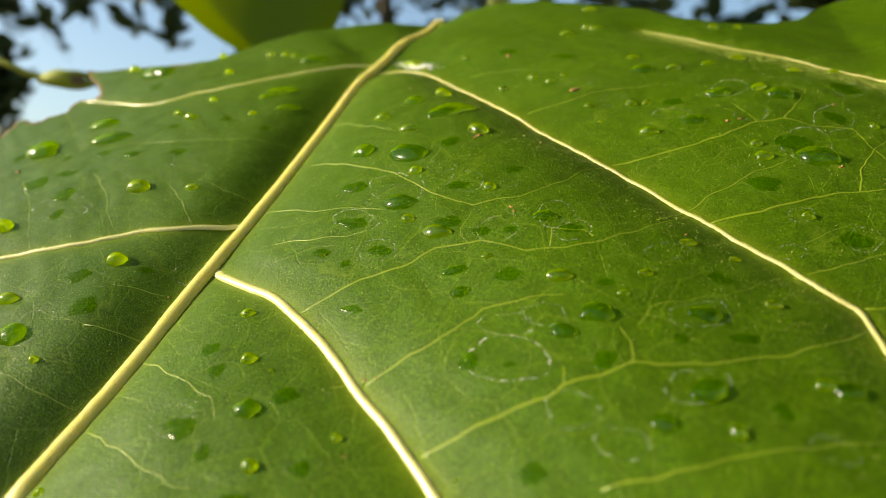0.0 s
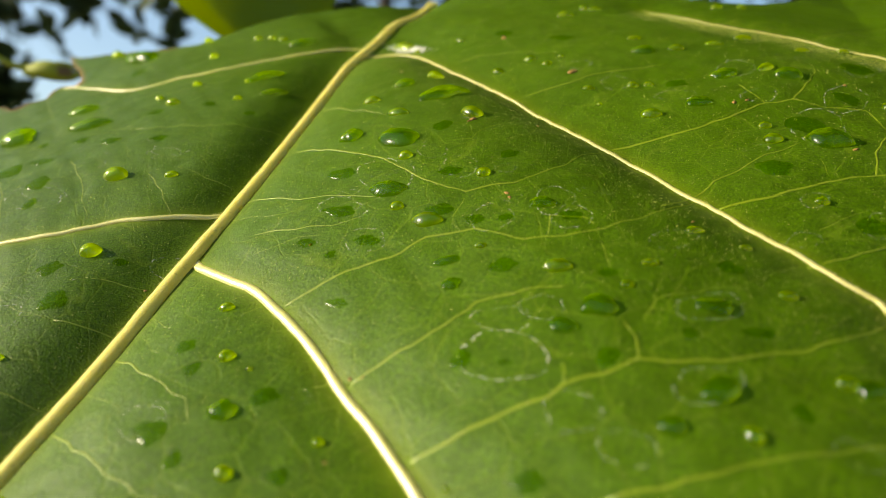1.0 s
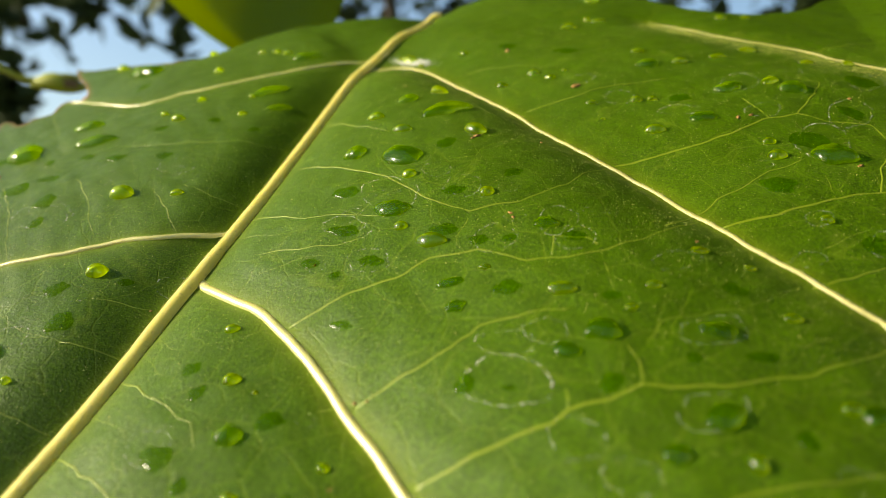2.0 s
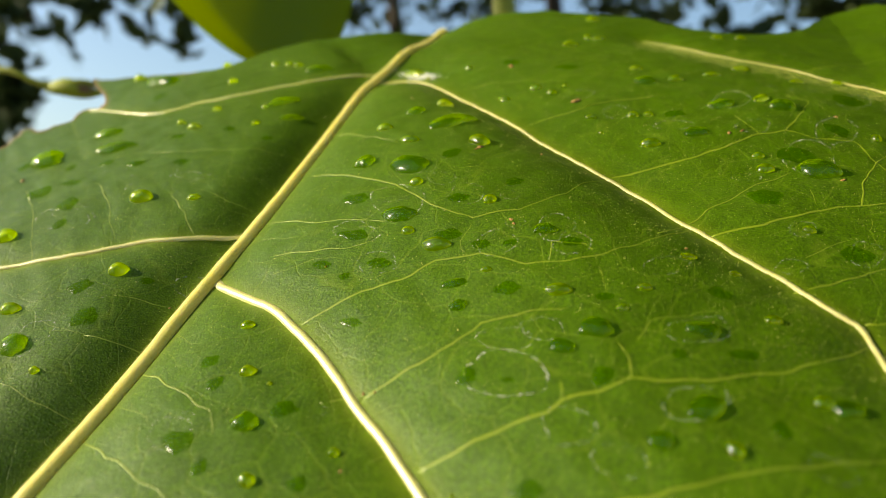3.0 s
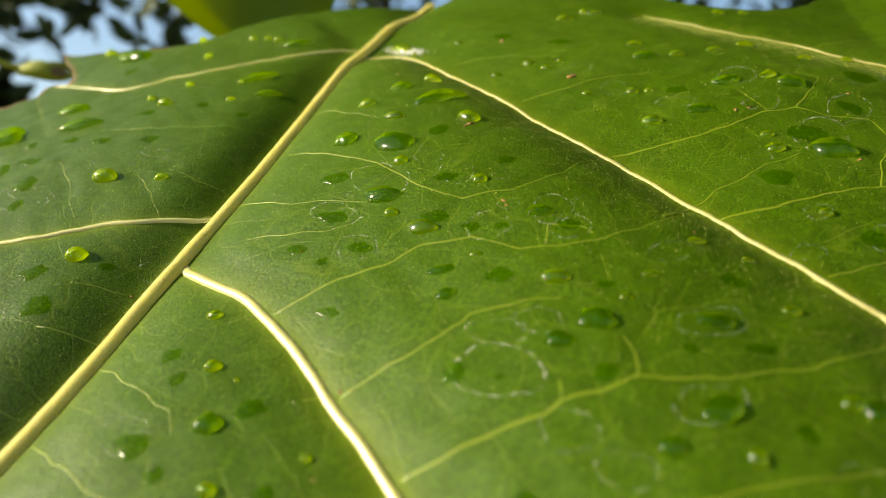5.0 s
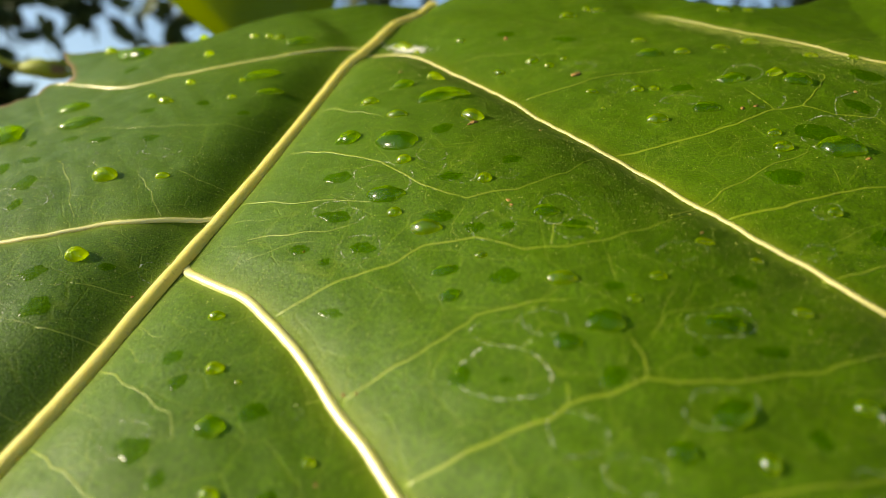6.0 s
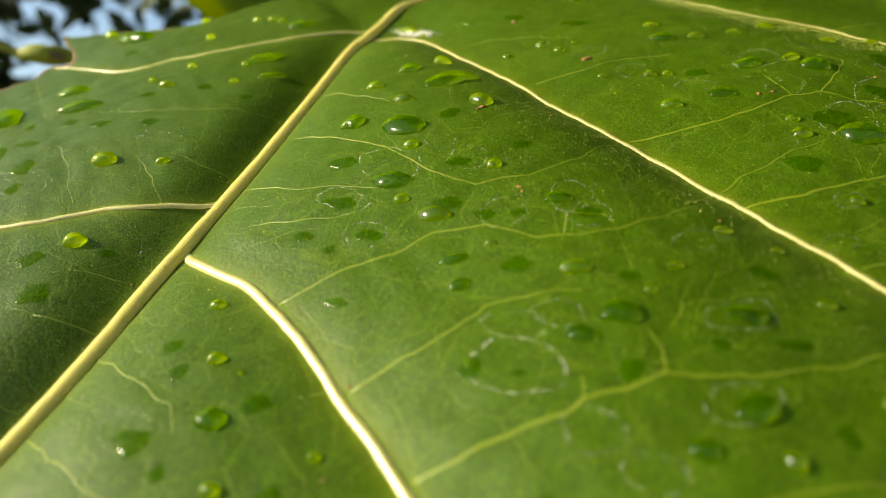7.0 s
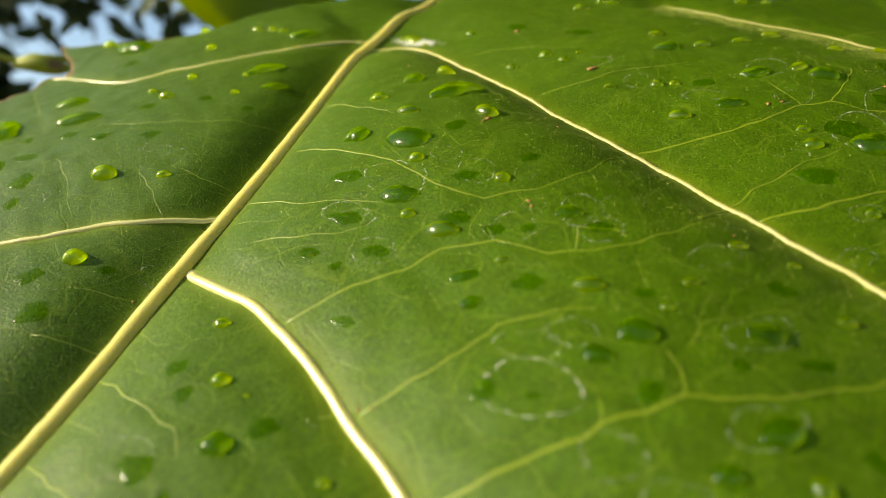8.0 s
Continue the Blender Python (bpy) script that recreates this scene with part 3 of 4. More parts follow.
film_patch(-51.2, 13.6, 1.70, 1.84, 5)
film_patch(-20.0, -15.1, 2.33, 2.55, 18)
film_patch(-27.5, -7.2, 2.12, 1.79, 29)
film_patch(-16.3, -1.7, 1.35, 1.05, 27)
film_patch(-65.0, 32.8, 3.33, 1.59, -7)
film_patch(20.0, 24.5, 3.08, 1.85, -13)
film_patch(24.2, 12.0, 3.20, 1.50, -4)
film_patch(33.1, 3.4, 2.40, 1.56, -2)
film_patch(43.3, 22.1, 2.01, 1.37, 5)
film_patch(53.0, 29.1, 1.67, 1.39, 23)
film_patch(21.4, 3.6, 2.01, 1.22, -8)
film_patch(27.5, 0.1, 1.15, 0.91, -1)
film_patch(58.7, -3.7, 2.24, 1.63, 0)
film_patch(67.2, 9.4, 1.92, 1.57, 18)
film_patch(51.4, 7.9, 1.72, 1.18, 4)
film_patch(56.6, 8.3, 1.19, 1.05, 3)
film_patch(44.3, 10.7, 2.44, 1.55, -3)
film_patch(33.4, -11.0, 2.07, 0.90, -6)
film_patch(112.9, 20.8, 2.45, 2.37, 14)
film_patch(90.8, 1.3, 1.80, 1.42, -1)
film_patch(99.1, 36.2, 2.98, 2.63, 6)
film_patch(74.1, -4.2, 1.37, 0.89, 15)
film_patch(11.7, -21.8, 1.40, 1.77, 26)
film_patch(15.9, -26.7, 1.55, 1.42, 5)
film_patch(30.3, -30.2, 2.02, 1.59, 35)
film_patch(17.4, -39.2, 2.38, 2.22, 8)
film_patch(23.8, -42.7, 1.26, 1.33, 10)
film_patch(32.4, -49.0, 1.94, 0.84, 10)
film_patch(56.8, -22.5, 1.47, 1.76, -2)
film_patch(63.1, -23.1, 0.95, 0.49, 5)
film_patch(69.0, -39.2, 1.71, 1.38, 4)
film_patch(38.8, -42.7, 1.40, 1.27, 11)
film_patch(97.8, -25.3, 1.05, 1.33, 18)
film_patch(94.0, -12.1, 1.99, 1.03, 19)
film_patch(85.6, -14.7, 1.19, 0.89, 21)
film_patch(75.7, -21.2, 1.49, 1.53, 11)
film_patch(106.1, 55.2, 3.36, 3.66, 13)
pool(88.5, -8.7, 2.81, 1.51, 7)
pool(73.6, -11.9, 2.50, 1.98, 14)
pool(89.0, -24.0, 2.59, 1.98, 42)
pool(83.9, -30.5, 1.55, 1.43, 16)
pool(32.5, 17.1, 3.87, 1.99, -5)
pool(61.9, 12.4, 2.16, 1.53, 14)
pool(25.9, -33.8, 1.95, 2.12, 89)
pool(-28.2, -24.1, 2.49, 3.19, 43)
pool(-85.9, 46.5, 5.56, 4.14, -26)
pool(69.5, -16.2, 2.14, 1.43, -12)
pool(109.5, 48.5, 3.94, 3.39, 13)
pool(105.2, 79.8, 3.01, 2.54, 28)
pool(27.8, 36.6, 5.46, 3.08, -21)
pool(15.2, 40.7, 2.55, 2.54, 40)
pool(18.3, 68.3, 2.65, 2.06, 46)
pool(49.2, -2.4, 2.43, 1.00, 18)
pool(51.4, -7.8, 1.61, 1.12, 27)
pool(-27.6, 80.3, 5.13, 2.24, 43)
pool(-20.3, 71.1, 3.56, 1.35, 44)
pool(-77.7, 63.6, 5.20, 2.56, 11)
pool(-66.0, 52.2, 6.03, 2.45, 12)
pool(-92.2, 109.5, 8.15, 4.20, -17)
pool(30.4, 61.0, 5.92, 2.76, 50)
pool(86.4, 63.0, 2.99, 1.77, 20)
pool(73.2, 92.7, 2.82, 1.86, 13)
pool(91.8, 78.9, 3.22, 1.97, 36)
pool(-30.9, 111.5, 4.56, 2.13, 27)
pool(105.9, -19.0, 2.22, 1.55, 19)


# ---- dried water marks ----
def water_mark(c, u, v):
    """A broken pale ring left by a dried drop."""
    seed = c[0] * 2.3 + c[1]
    n = 110
    pts, keep = [], []
    for j in range(n):
        t = 2 * pi * j / n
        here = Vector((cos(t), sin(t), 0))
        e = 1 + 0.22 * noise.noise(here * 1.4 + Vector((seed, 0, seed))) + 0.06 * noise.noise(here * 6 + Vector((seed, 3, 0)))
        w = 0.016 + 0.030 * noise.noise(here * 5 + Vector((seed, 0, seed + 9)))
        keep.append(noise.noise(here * 2.1 + Vector((0, seed, seed + 4))) > -0.22)
        for s in (e - max(w, 0.006), e + max(w, 0.006)):
            pts.append((c[0] + s * (u[0] * cos(t) + v[0] * sin(t)), c[1] + s * (u[1] * cos(t) + v[1] * sin(t))))
    p = np.array(pts)
    z = height(p[:, 0], p[:, 1]) + 0.06
    faces = []
    for j in range(n):
        if keep[j]:
            a, b = 2 * j, 2 * ((j + 1) % n)
            faces.append((a, a + 1, b + 1, b))
    part("water_mark", mesh_of("water_mark", np.c_[p, z] / 1000, faces, MARK), leaf, "pale dried rim of a water drop")


water_mark((24.3, 12.6), (5.3, -0.7), (-1.6, 3.7))
water_mark((32.6, 3.6), (4.2, -0.2), (-1.2, 3.0))
water_mark((54.0, 8.3), (3.8, 0.2), (-0.9, 3.6))
water_mark((63.6, 13.7), (3.3, 1.0), (-0.7, 4.1))
water_mark((44.7, 23.4), (3.5, 0.3), (-1.0, 3.5))
water_mark((82.7, 6.1), (3.4, 1.4), (-0.1, 2.9))
water_mark((88.1, -8.7), (4.4, 1.6), (-0.0, 3.0))
water_mark((108.7, 54.7), (4.9, 1.2), (0.7, 7.7))
water_mark((115.6, 69.5), (4.2, 1.6), (0.9, 7.1))
water_mark((104.9, 26.4), (2.4, 0.6), (0.2, 2.4))
water_mark((62.7, -21.7), (6.1, 0.2), (-1.0, 4.2))
water_mark((15.0, -37.3), (4.0, 0.3), (-2.2, 3.0))
water_mark((87.6, -23.4), (3.9, 1.4), (-0.1, 3.3))
water_mark((-72.8, 21.0), (4.6, -0.4), (-3.8, 3.5))
water_mark((-51.1, 18.3), (5.4, 0.3), (-3.1, 3.6))
water_mark((94.4, 82.9), (4.1, 0.8), (0.1, 5.4))
water_mark((60.8, -15.1), (4.3, 0.1), (-0.5, 2.4))
water_mark((114.2, 21.4), (2.7, 0.6), (0.5, 3.6))
water_mark((81.4, 67.2), (4.3, 0.1), (-0.1, 2.8))
water_mark((121.8, 89.3), (4.0, 2.0), (0.8, 5.5))
water_mark((37.5, 29.8), (3.1, -0.2), (-0.8, 2.5))
water_mark((-30.2, 34.9), (4.5, 0.6), (-1.4, 2.2))
water_mark((-29.6, 37.6), (5.2, 0.7), (-1.9, 3.0))
water_mark((-7.9, 1.3), (3.5, 1.0), (-1.8, 3.0))
water_mark((30.2, 22.5), (6.4, -1.1), (-1.9, 5.4))
water_mark((-52.5, 15.9), (7.2, 0.5), (-4.0, 4.6))
water_mark((35.2, -29.0), (1.3, 0.3), (-0.5, 1.1))
water_mark((67.8, 74.8), (3.3, -0.1), (-0.3, 3.3))
water_mark((98.4, 67.5), (3.5, 1.1), (0.1, 3.2))
water_mark((67.3, 9.0), (2.9, 0.8), (-0.5, 3.4))
water_mark((102.4, 14.8), (2.6, 0.6), (0.2, 2.1))
water_mark((31.6, 34.1), (3.2, 0.3), (-0.5, 1.6))
water_mark((29.9, 22.6), (2.6, 0.3), (-0.2, 0.7))
water_mark((26.0, 13.0), (2.4, 0.2), (-0.4, 1.2))
water_mark((57.5, 85.3), (3.6, 0.4), (-0.7, 2.2))
water_mark((24.2, 17.5), (2.0, 0.2), (-0.3, 1.0))
water_mark((23.2, 2.3), (1.8, 0.2), (-0.4, 1.2))
water_mark((-47.4, 31.7), (3.0, 0.3), (-1.2, 4.0))
water_mark((-55.1, 37.9), (4.0, 0.4), (-0.4, 1.4))
water_mark((-22.4, -7.7), (2.6, 0.3), (-0.7, 2.2))
water_mark((-26.3, -21.2), (3.2, 0.3), (-1.3, 4.5))
water_mark((15.6, -35.3), (2.2, 0.2), (-0.5, 1.8))
water_mark((96.3, 44.1), (2.6, 0.3), (-0.5, 1.6))
water_mark((69.9, 18.4), (3.0, 0.3), (-0.3, 0.9))
water_mark((56.3, 14.1), (1.8, 0.2), (-0.4, 1.2))
water_mark((66.0, -12.8), (3.0, 0.3), (-0.7, 2.4))
water_mark((72.5, -29.9), (3.4, 0.3), (-0.9, 3.0))
water_mark((79.2, -34.1), (3.2, 0.3), (-0.7, 2.2))
water_mark((102.9, -30.3), (2.4, 0.2), (-0.6, 2.0))
water_mark((53.2, 23.6), (2.0, 0.2), (-0.5, 1.6))
water_mark((104.5, 93.4), (4.0, 0.4), (-0.5, 1.6))
water_mark((111.0, 93.4), (3.2, 0.3), (-0.4, 1.2))
water_mark((13.6, 42.7), (0.9, 0.1), (-0.1, 0.5))

# ---- stem and the leaf behind ----
def tube(points, radii, k=10):
    p = [Vector(q) for q in points]
    verts, faces = [], []
    for i, q in enumerate(p):
        d = (p[min(i + 1, len(p) - 1)] - p[max(i - 1, 0)]).normalized()
        s = d.cross(Vector((0.3, 1, 0.2))).normalized()
        t = d.cross(s)
        verts += [q + (s * cos(2 * pi * j / k) + t * sin(2 * pi * j / k)) * radii[i] for j in range(k)]
    for i in range(len(p) - 1):
        for j in range(k):
            a, b = i * k + j, i * k + (j + 1) % k
            faces.append((a, b, b + k, a + k))
    faces += [tuple(range(k))[::-1], tuple((len(p) - 1) * k + j for j in range(k))]
    return verts, faces


def build_stem():
    stem = tagged(new("stem"), "upright yellow-green stem of a young plant rising from the soil", "plant stem")
    zs = np.linspace(0, 2.1, 22)
    pts = [(0.036 + 0.02 * sin(z * 2.0) - 0.02 * sin(2.8), 0.42 + 0.01 * sin(z * 3), z) for z in zs]
    part("stalk", mesh_of("stalk", *tube(pts, [0.011 - 0.003 * z for z in zs]), STEM), stem)


build_stem()


def build_petiole():
    """The leaf's own stalk, from the midrib's foot down to the stem."""
    inv = LEAF.inverted()
    ends = Vector(STALK)
    goal = Vector((0.036, 0.418, 1.30))
    foot = Vector((-0.0078, 0.1715, float(height(-7.8, 171.5)) / 1000 - 0.0012))
    p = curve_points([tuple(foot)] + [tuple(inv @ q) for q in (ends + Vector((0.003, 0.012, -0.014)), ends.lerp(goal, 0.5) + Vector((0, 0, -0.005)), goal)], 0.01)
    part("petiole", mesh_of("petiole", *tube(p, [0.0026] * len(p)), STEM), leaf, "yellow-green leaf stalk")


build_petiole()


def thin_leaf_material():
    m = Nodes("young_leaf")
    c = m.mix(m.noise(30, 4), (0.030, 0.085, 0.003), (0.050, 0.110, 0.004))
    p = m.node("BsdfPrincipled", {"Base Color": c}, Roughness=0.5)
    p.inputs["Specular IOR Level"].default_value = 0.2
    tr = m.node("BsdfTranslucent", Color=(0.84, 0.98, 0.006, 1))
    return m.done(m.shade(p.outputs[0], tr.outputs[0], 0.34))


THIN_LEAF = thin_leaf_material()


def build_back_leaf():
    """A leaf hanging aslant behind: bent along a ridge, so that one flank takes the sun and shades the other."""
    top = tagged(new("leaf"), "hanging green leaf behind, its edge glowing yellow-green", "leaf")
    n, k = 44, 20
    verts, faces = [], []
    for i in range(n + 1):
        s = i / n
        w = 0.061 * sin(pi * min(1.0, 0.04 + 0.96 * s)) ** 0.55 + 0.0004
        for j in range(-k, k + 1):
            q = j / k
            ridge = -0.024 * (math.hypot(q + 0.68, 0.12) - 0.12) / 0.32 if q < -0.68 else 0.002 * (q + 0.68)
            wave = 0.0015 * sin(s * 11 + q * 3)
            verts.append((q * w, ridge * w / 0.061 + wave, -s * 0.20))
    m = 2 * k + 1
    for i in range(n):
        for j in range(2 * k):
            a = i * m + j
            faces.append((a, a + 1, a + m + 1, a + m))
    blade = part("blade", mesh_of("blade", verts, faces, THIN_LEAF), top)
    thick = blade.modifiers.new("thickness", "SOLIDIFY")
    thick.thickness = 0.0004
    top.matrix_world = pose(-0.146, 0.41, 1.589, 0, -20, 0)
    way = [(-0.146, 0.41, 1.589), (-0.130, 0.415, 1.62), (-0.05, 0.42, 1.64), (0.03, 0.42, 1.60)]
    inv = top.matrix_world.inverted()
    p = curve_points([tuple(inv @ Vector(q)) for q in way], 0.008)
    part("petiole", mesh_of("petiole", *tube(p, [0.002] * len(p)), STEM), top)


build_back_leaf()


def build_dry_scrap():
    """A curled, half-dry leaf hanging on a thin twig behind the bitten margin."""
    top = tagged(new("dry_leaf"), "small curled leaf, half dry and brown, on a thin twig", "leaf")
    n, k = 18, 8
    verts, faces = [], []
    for i in range(n + 1):
        s = i / n
        w = 0.0042 * sin(pi * min(0.97, s + 0.03)) ** 0.7
        for j in range(k + 1):
            a = -1.2 + 2.4 * j / k
            verts.append((s * 0.028, -w * cos(a), w * sin(a) * 1.1 + 0.0012 * sin(s * 5)))
    m = k + 1
    for i in range(n):
        for j in range(k):
            a = i * m + j
            faces.append((a, a + 1, a + m + 1, a + m))
    blade = part("blade", mesh_of("blade", verts, faces, HALF_DRY), top)
    thick = blade.modifiers.new("thickness", "SOLIDIFY")
    thick.thickness = 0.0004
    top.matrix_world = pose(-0.1975, 0.36, 1.3815, 0, 2, 0)
    inv = top.matrix_world.inverted()
    path = [(-0.05, 0.42, 1.25), (-0.16, 0.40, 1.33), (-0.1700, 0.365, 1.381), (-0.1996, 0.36, 1.384), (-0.225, 0.36, 1.392), (-0.30, 0.38, 1.388)]
    p = curve_points([tuple(inv @ Vector(q)) for q in path], 0.006)
    part("twig", mesh_of("twig", *tube(p, [0.0016] * len(p), 7), STEM), top, "thin green twig")


def half_dry_material():
    m = Nodes("half_dry")
    c = m.mix(m.ramp(m.noise(70, 4), (0.60, 0.0), (0.70, 1.0)), (0.32, 0.37, 0.010), (0.22, 0.13, 0.04))
    p = m.node("BsdfPrincipled", {"Base Color": c}, Roughness=0.6)
    tr = m.node("BsdfTranslucent", {"Color": c})
    return m.done(m.shade(p.outputs[0], tr.outputs[0], 0.3))


HALF_DRY = half_dry_material()
build_dry_scrap()


# ---- ground and trees ----
def build_ground():
    n = 40
    rs = [0.0] + [0.5 * 1.28 ** i for i in range(n)]
    verts = [(0, 0, 0)]
    k = 48
    for r in rs[1:]:
        for j in range(k):
            t = 2 * pi * j / k
            x, y = r * cos(t), r * sin(t)
            verts.append((x, y, 0.05 * noise.noise(Vector((x * 0.7, y * 0.7, 0))) if r < 40 else 0))
    faces = [(0, 1 + j, 1 + (j + 1) % k) for j in range(k)]
    for i in range(n - 1):
        for j in range(k):
            a, b = 1 + i * k + j, 1 + i * k + (j + 1) % k
            faces.append((a, a + k, b + k, b))
    tagged(new("ground", mesh_of("ground", verts, faces, SOIL)), "brown garden soil", "ground", kind="structure")


build_ground()


def leafy(name, clumps, size, parent, rng):
    """Many small pointed leaves round the given clumps: x, y, z, reach, count."""
    verts, faces = [], []
    for cx, cy, cz, reach, count in clumps:
        for _ in range(count):
            o = Vector((rng.gauss(0, 1), rng.gauss(0, 1), rng.gauss(0, 1)))
            o = o * (min(o.length, 2.0) / max(o.length, 1e-6)) * reach * 0.5 + Vector((cx, cy, cz))
            s = size * rng.uniform(0.6, 1.25)
            m = Matrix.Translation(o) @ Euler((rng.uniform(0, 6.3), rng.uniform(0, 6.3), rng.uniform(0, 6.3))).to_matrix().to_4x4()
            b = len(verts)
            shape = ((0, 0, 0), (0.24, 0.3, 0.05), (0.22, 0.6, 0.05), (0, 1, -0.04), (-0.22, 0.6, 0.05), (-0.24, 0.3, 0.05), (0, 0.5, -0.02))
            verts += [m @ (Vector(q) * s) for q in shape]
            faces += [(b, b + 1, b + 6), (b + 1, b + 2, b + 6), (b + 2, b + 3, b + 6), (b + 3, b + 4, b + 6), (b + 4, b + 5, b + 6), (b + 5, b, b + 6)]
    ob = part(name, mesh_of(name, verts, faces, TREE_LEAF, False), parent)
    return tagged(ob, kind="stuff")


def build_tree(x, y, tall, limbs, clumps, seed, label, size=0.125, bough=0.035):
    """A tapered trunk, limbs reaching to each clump, and a crown of single leaves."""
    rng = random.Random(seed)
    tree = tagged(new("tree"), label, "tree")
    tree.location = (x, y, 0)
    zs = np.linspace(0, tall, 12)
    trunk = [(0.06 * sin(z * 1.3 + seed), 0.06 * sin(z + seed), z) for z in zs]
    part("trunk", mesh_of("trunk", *tube(trunk, [0.14 * (1 - 0.75 * z / tall) for z in zs]), BARK), tree)
    local = [(a - x, b - y, c, r, n) for a, b, c, r, n in clumps]
    for a, b, c in limbs:
        goal = Vector((a - x, b - y, c))
        root = Vector(trunk[9])
        pts = [tuple(root), tuple(root.lerp(goal, 0.35) + Vector((0, 0, 0.15))), tuple(root.lerp(goal, 0.75) + Vector((0, 0, 0.08))), tuple(goal)]
        p = curve_points(pts, 0.12)
        part("limb", mesh_of("limb", *tube(p, list(np.linspace(bough, bough / 6, len(p))), 7), BARK), tree)
    leafy("crown", local, size, tree, rng)


def at(px, py, far):
    """A place in the distance by its bearing: right and up in thousandths of the distance."""
    return (px * far / 1000, far, 1.3 + py * far / 1000)


def clump(bx, bz, reach, count, far):
    return (*at(bx, bz, far), reach * far / 1000, count)


far = 4.5
left_limbs = [at(-520, 305, far), at(-410, 290, far), at(-560, 200, far), at(-455, 335, far), at(-500, 245, far), at(-348, 262, far)]
left_clumps = [clump(-590, 205, 16, 40, far), clump(-598, 240, 16, 26, far), clump(-606, 320, 26, 30, far), clump(-580, 345, 22, 20, far), clump(-500, 345, 22, 30, far), clump(-475, 325, 12, 10, far), clump(-535, 318, 10, 5, far), clump(-530, 300, 8, 4, far), clump(-512, 268, 5, 2, far), clump(-612, 285, 10, 8, far), clump(-402, 291, 7, 4, far), clump(-366, 318, 10, 8, far), clump(-357, 290, 10, 7, far), clump(-349, 268, 7, 4, far), clump(-612, 200, 19, 25, far), clump(-604, 232, 14, 13, far), clump(-575, 255, 8, 4, far), clump(-600, 150, 42, 60, far), clump(-440, 352, 8, 2, far)]
build_tree(-3.6, 4.6, 4.2, left_limbs, left_clumps, 3, "dark leafy tree against the bright sky", 0.17, 0.012)
far = 5.5
mid_limbs = [at(-80, 335, far), at(40, 330, far), at(240, 330, far), at(300, 310, far)]
mid_clumps = [clump(-130, 335, 34, 50, far), clump(-60, 345, 22, 14, far), clump(-10, 325, 26, 26, far), clump(50, 330, 26, 34, far), clump(85, 322, 20, 20, far), clump(230, 335, 26, 30, far), clump(285, 325, 34, 50, far), clump(330, 342, 16, 10, far), clump(420, 345, 12, 4, far), clump(0, 240, 140, 220, far), clump(-200, 250, 90, 120, far), clump(250, 220, 130, 180, far)]
build_tree(0.9, 5.9, 4.8, mid_limbs, mid_clumps, 5, "dark leafy tree with gaps of blue sky")
far = 4.0
right_limbs = [at(520, 325, far), at(580, 335, far), at(470, 318, far)]
right_clumps = [clump(525, 328, 26, 50, far), clump(590, 335, 34, 70, far), clump(480, 318, 10, 8, far), clump(560, 240, 90, 140, far)]
build_tree(3.3, 4.3, 4.0, right_limbs, right_clumps, 7, "dark leafy tree beside the plant")


# unseen trees added to block sky light; first, the canopy over the plant
over = [(0.3, 2.4, 4.3, 1.3, 1200), (-0.9, 2.7, 4.5, 1.2, 840), (1.3, 2.2, 4.6, 1.3, 1200), (1.9, 2.7, 3.9, 1.0, 840), (0.2, 1.2, 4.4, 1.2, 1120), (1.4, 0.9, 4.2, 1.3, 1200), (2.2, 0.2, 3.8, 1.3, 1120), (0.5, -0.2, 4.5, 1.2, 1040), (2.4, 1.6, 3.4, 1.1, 840)]
build_tree(2.9, 2.5, 4.4, [p[:3] for p in over], over, 11, "unseen leafy tree added over the plant to block sky light", 0.36)
# added tree: its crown above the view blocks sky reflected in the leaf
tall = [(-3.4, 6.6, 5.2, 1.7, 420), (-1.4, 6.8, 5.0, 1.6, 420), (0.6, 6.8, 5.4, 1.7, 420), (2.6, 6.8, 5.0, 1.7, 420), (-0.4, 6.4, 6.6, 1.6, 420)]
build_tree(-0.5, 7.2, 5.6, [p[:3] for p in tall], tall, 17, "tall broad tree added in the distance to block sky light", 0.34)
# added unseen tree behind the camera, keeps sky light off the leaf
behind = [(-1.6, -4.2, 2.4, 1.5, 300), (-3.0, -3.8, 1.8, 1.3, 240), (0.4, -4.6, 1.9, 1.4, 260)]
build_tree(-1.4, -4.6, 3.2, [(-1.6, -4.2, 2.4), (-3.0, -3.8, 1.8), (0.4, -4.6, 1.9)], behind, 13, "unseen dense dark tree added behind the camera to block sky light", 0.32)


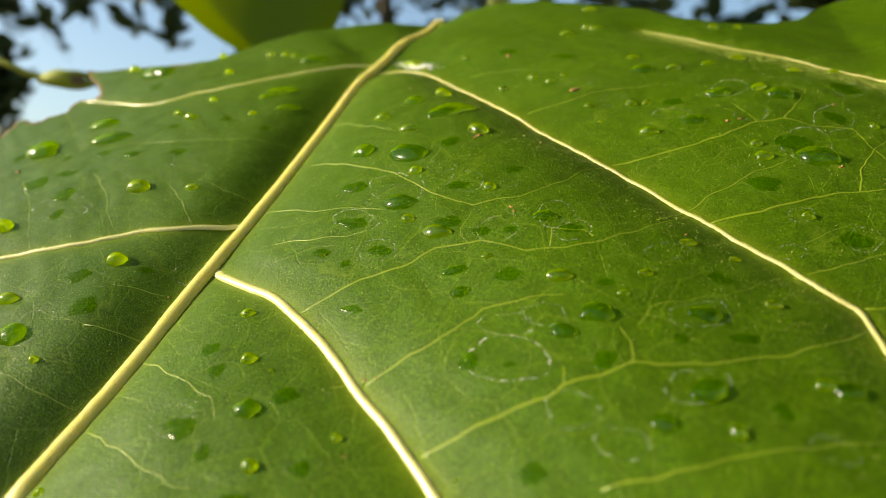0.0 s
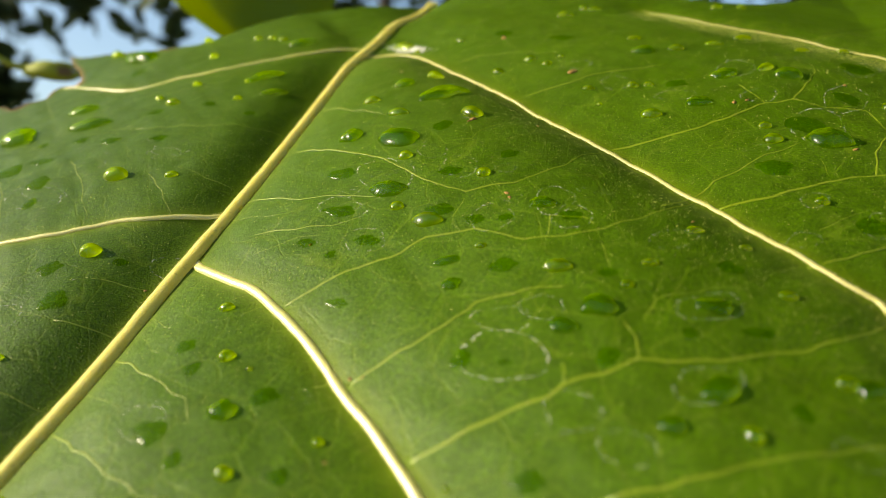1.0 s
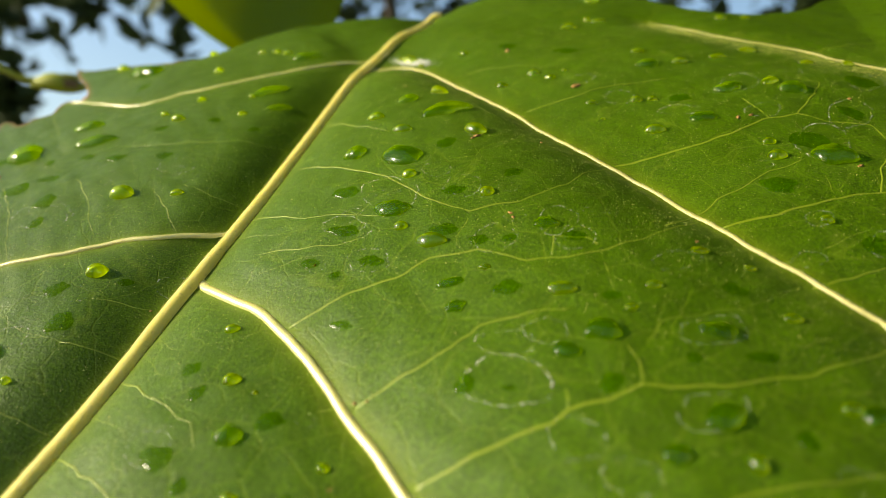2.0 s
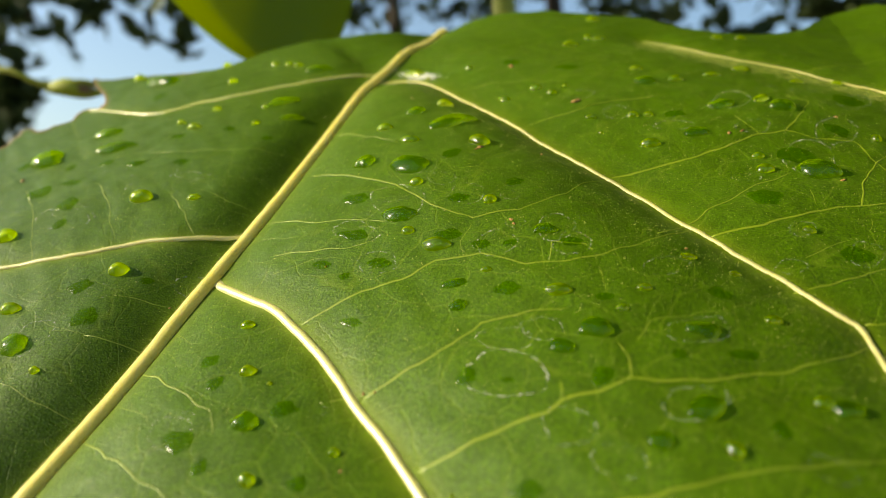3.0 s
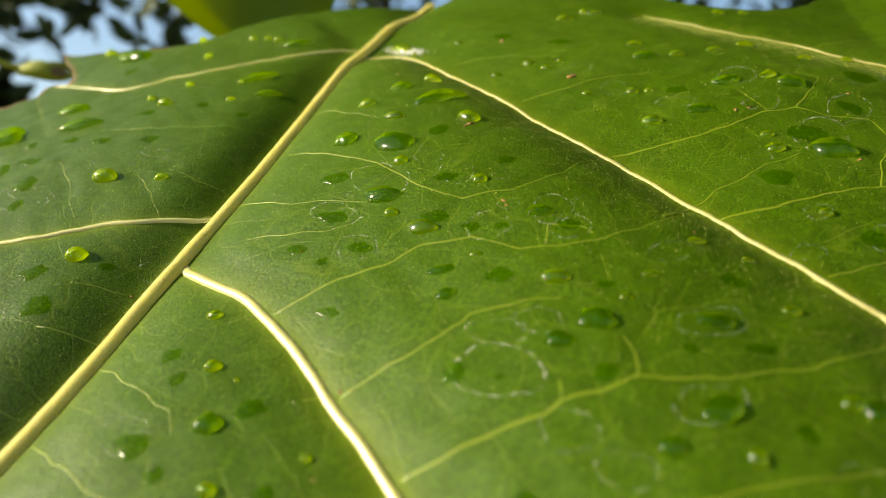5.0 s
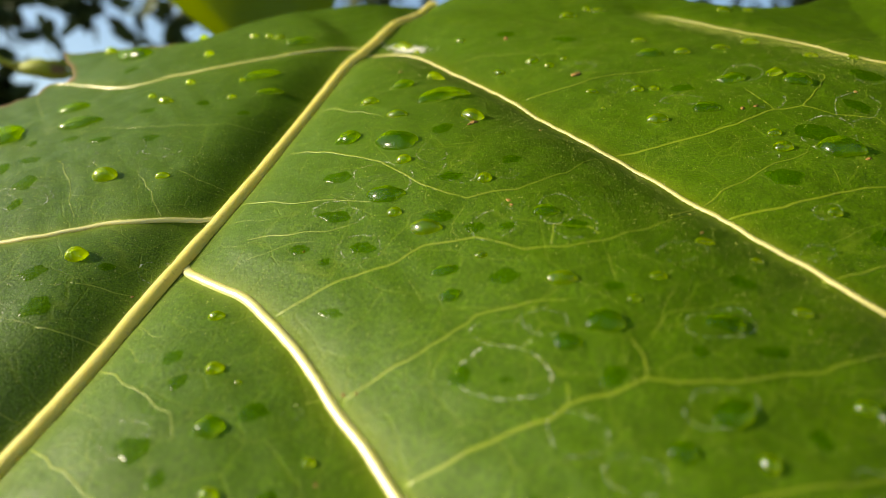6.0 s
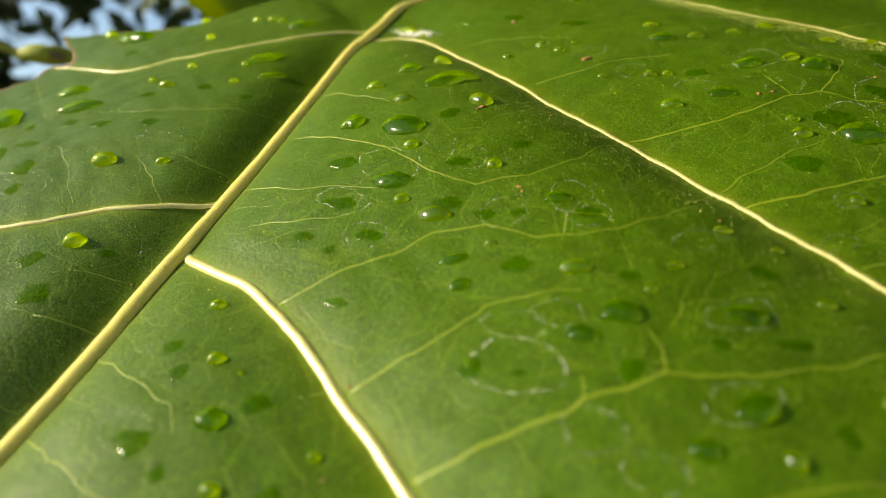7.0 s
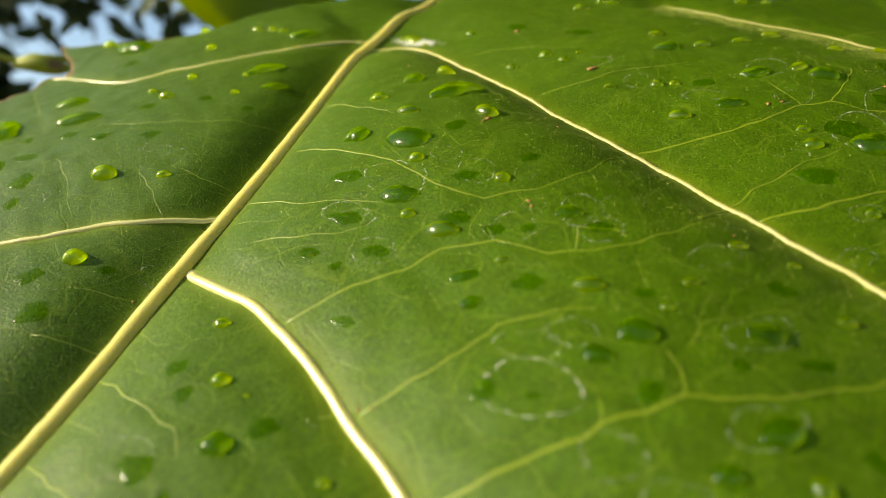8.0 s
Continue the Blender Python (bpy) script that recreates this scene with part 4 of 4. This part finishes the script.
# ---- specks, fuzz and crumbs on the leaf ----
def build_specks():
    """Short pale hairs and grains of dust scattered over the blade."""
    rng = np.random.default_rng(5)
    p = np.c_[rng.uniform(-105, 130, 26000), rng.uniform(-52, 125, 26000)]
    top_vein = curve_points(LATERALS[4][0], 0.5)
    drift = top_vein[rng.integers(0, len(top_vein), 6000)] - np.c_[rng.normal(1, 2, 6000), np.abs(rng.normal(3, 3.5, 6000)) + 1]
    side_vein = curve_points(LATERALS[1][0], 0.5)
    under = side_vein[rng.integers(0, len(side_vein), 2500)] - np.abs(rng.normal(0, 9, (2500, 2)))
    p = np.vstack([p, drift, under])
    z = height(p[:, 0], p[:, 1])
    verts, faces = [], []
    for (x, y), h in zip(p, z):
        s = 0.034 + 0.050 * rng.random() ** 2
        long = s * rng.uniform(0.8, 2.6)
        t = rng.uniform(0, 6.3)
        b = len(verts)
        for j in range(3):
            verts.append((x + s * cos(t + 2.1 * j), y + s * sin(t + 2.1 * j), h - 0.02))
        verts.append((x + rng.normal(0, 0.4) * long, y + rng.normal(0, 0.4) * long, h + long))
        faces += [(b, b + 1, b + 3), (b + 1, b + 2, b + 3), (b + 2, b, b + 3)]
    tagged(part("dust", mesh_of("dust", np.array(verts) / 1000, faces, DUST), leaf), kind="stuff")


def build_fuzz():
    """Short pale hairs along the ribs."""
    rng = np.random.default_rng(8)
    feet, tips, wide = [], [], []
    for line, width, tall, count in [(MIDRIB, 1.74, 0.9, 24000)] + [(l, (a + b) / 2, 0.75, 3200) for l, a, b, _ in LATERALS]:
        c = curve_points(line, 0.5)
        d = np.gradient(c, axis=0)
        d /= np.linalg.norm(d, axis=1)[:, None] + 1e-9
        i = rng.integers(0, len(c), count)
        a = rng.uniform(0.1, pi - 0.1, count)
        out = np.c_[-d[i, 1] * np.cos(a), d[i, 0] * np.cos(a), np.sin(a) * tall]
        foot = np.c_[c[i], height(c[i, 0], c[i, 1])] + out * width * 0.97
        feet.append(foot)
        tips.append(foot + (out + rng.normal(0, 0.5, (count, 3))) * rng.uniform(0.12, 0.36, (count, 1)) * (1.0 if width > 1 else 0.7))
        wide.append(np.c_[d[i], np.zeros(count)] * 0.013)
    feet, tips, wide = np.vstack(feet), np.vstack(tips), np.vstack(wide)
    verts = np.stack([feet - wide, feet + wide, tips], 1).reshape(-1, 3)
    faces = np.arange(len(verts)).reshape(-1, 3).tolist()
    tagged(part("fuzz", mesh_of("fuzz", verts / 1000, faces, FUZZ), leaf), kind="stuff")


def build_fibres():
    """A patch of short white fibres where the upper side vein leaves the midrib."""
    rng = np.random.default_rng(21)
    n = 2600
    x = rng.normal(FIBRES[0], 3.0, n)
    y = FIBRES[1] - 0.45 * (x - FIBRES[0]) + rng.normal(0, 0.8, n)
    foot = np.c_[x, y, height(x, y) + 0.2]
    tips = foot + np.c_[rng.normal(0, 0.6, n), rng.normal(0, 0.5, n), rng.uniform(0.2, 0.9, n)]
    wide = np.c_[rng.normal(0, 0.05, (n, 2)), np.zeros(n)]
    verts = np.stack([foot - wide, foot + wide, tips], 1).reshape(-1, 3)
    tagged(part("fibres", mesh_of("fibres", verts / 1000, np.arange(3 * n).reshape(-1, 3).tolist(), FIBRES_WHITE), leaf, "patch of short white fibres"), kind="stuff")


build_specks()
build_fuzz()
build_fibres()


def crumb(x, y, r):
    """A scrap of dry debris lying on the blade."""
    rng = random.Random(int(x * 100 + y))
    bm = bmesh.new()
    bmesh.ops.create_icosphere(bm, subdivisions=2, radius=1.0)
    for v in bm.verts:
        v.co *= 1 + 0.5 * noise.noise(v.co * 1.7 + Vector((x, y, 0)))
        v.co = Vector((v.co.x * r * 1.3, v.co.y * r * 0.8, max(v.co.z, -0.3) * r * 0.6)) / 1000
    me = bpy.data.meshes.new("crumb")
    bm.to_mesh(me)
    bm.free()
    me.materials.append(CRUMB)
    ob = tagged(new("crumb", me), "tiny rust-brown crumb of dry debris on the leaf", "debris", "crumbs on the leaf")
    ob.matrix_world = LEAF @ Matrix.Translation((x / 1000, y / 1000, float(height(x, y)) / 1000)) @ pose(0, 0, 0, 0, 0, rng.uniform(0, 180))
    carried.append(ob)


crumb(34.3, 108.0, 0.76)
crumb(57.2, 80.9, 0.88)
crumb(41.5, 45.9, 0.63)
crumb(40.9, 44.7, 0.38)
crumb(55.4, 15.2, 0.41)
crumb(56.1, 14.0, 0.31)
crumb(93.4, 63.2, 0.47)
crumb(96.0, 64.5, 0.41)
crumb(85.6, 13.4, 0.26)
crumb(22.4, 2.9, 0.27)
crumb(-9.1, -5.8, 0.24)
crumb(-32.9, 5.9, 0.27)
crumb(-84.7, 35.6, 0.62)
crumb(43.5, -39.2, 0.24)
crumb(116.3, 77.0, 0.37)
crumb(12.8, 81.1, 0.39)
crumb(54.8, 47.1, 0.32)
crumb(113.7, 45.3, 0.44)
crumb(40.7, -24.6, 0.30)
crumb(42.7, -24.5, 0.22)


# ---- what moves ----
def motions():
    """The leaf and all the water on it nod together about the leaf's stalk."""
    hinge = Matrix.Translation(STALK)
    for thing in carried:
        rest = thing.matrix_world.copy() if thing is leaf else thing.matrix_basis.copy()
        walk(thing, [(t, hinge @ pose(0, 0, 0, a, b, c) @ hinge.inverted() @ rest) for t, a, b, c in SWAY])


motions()
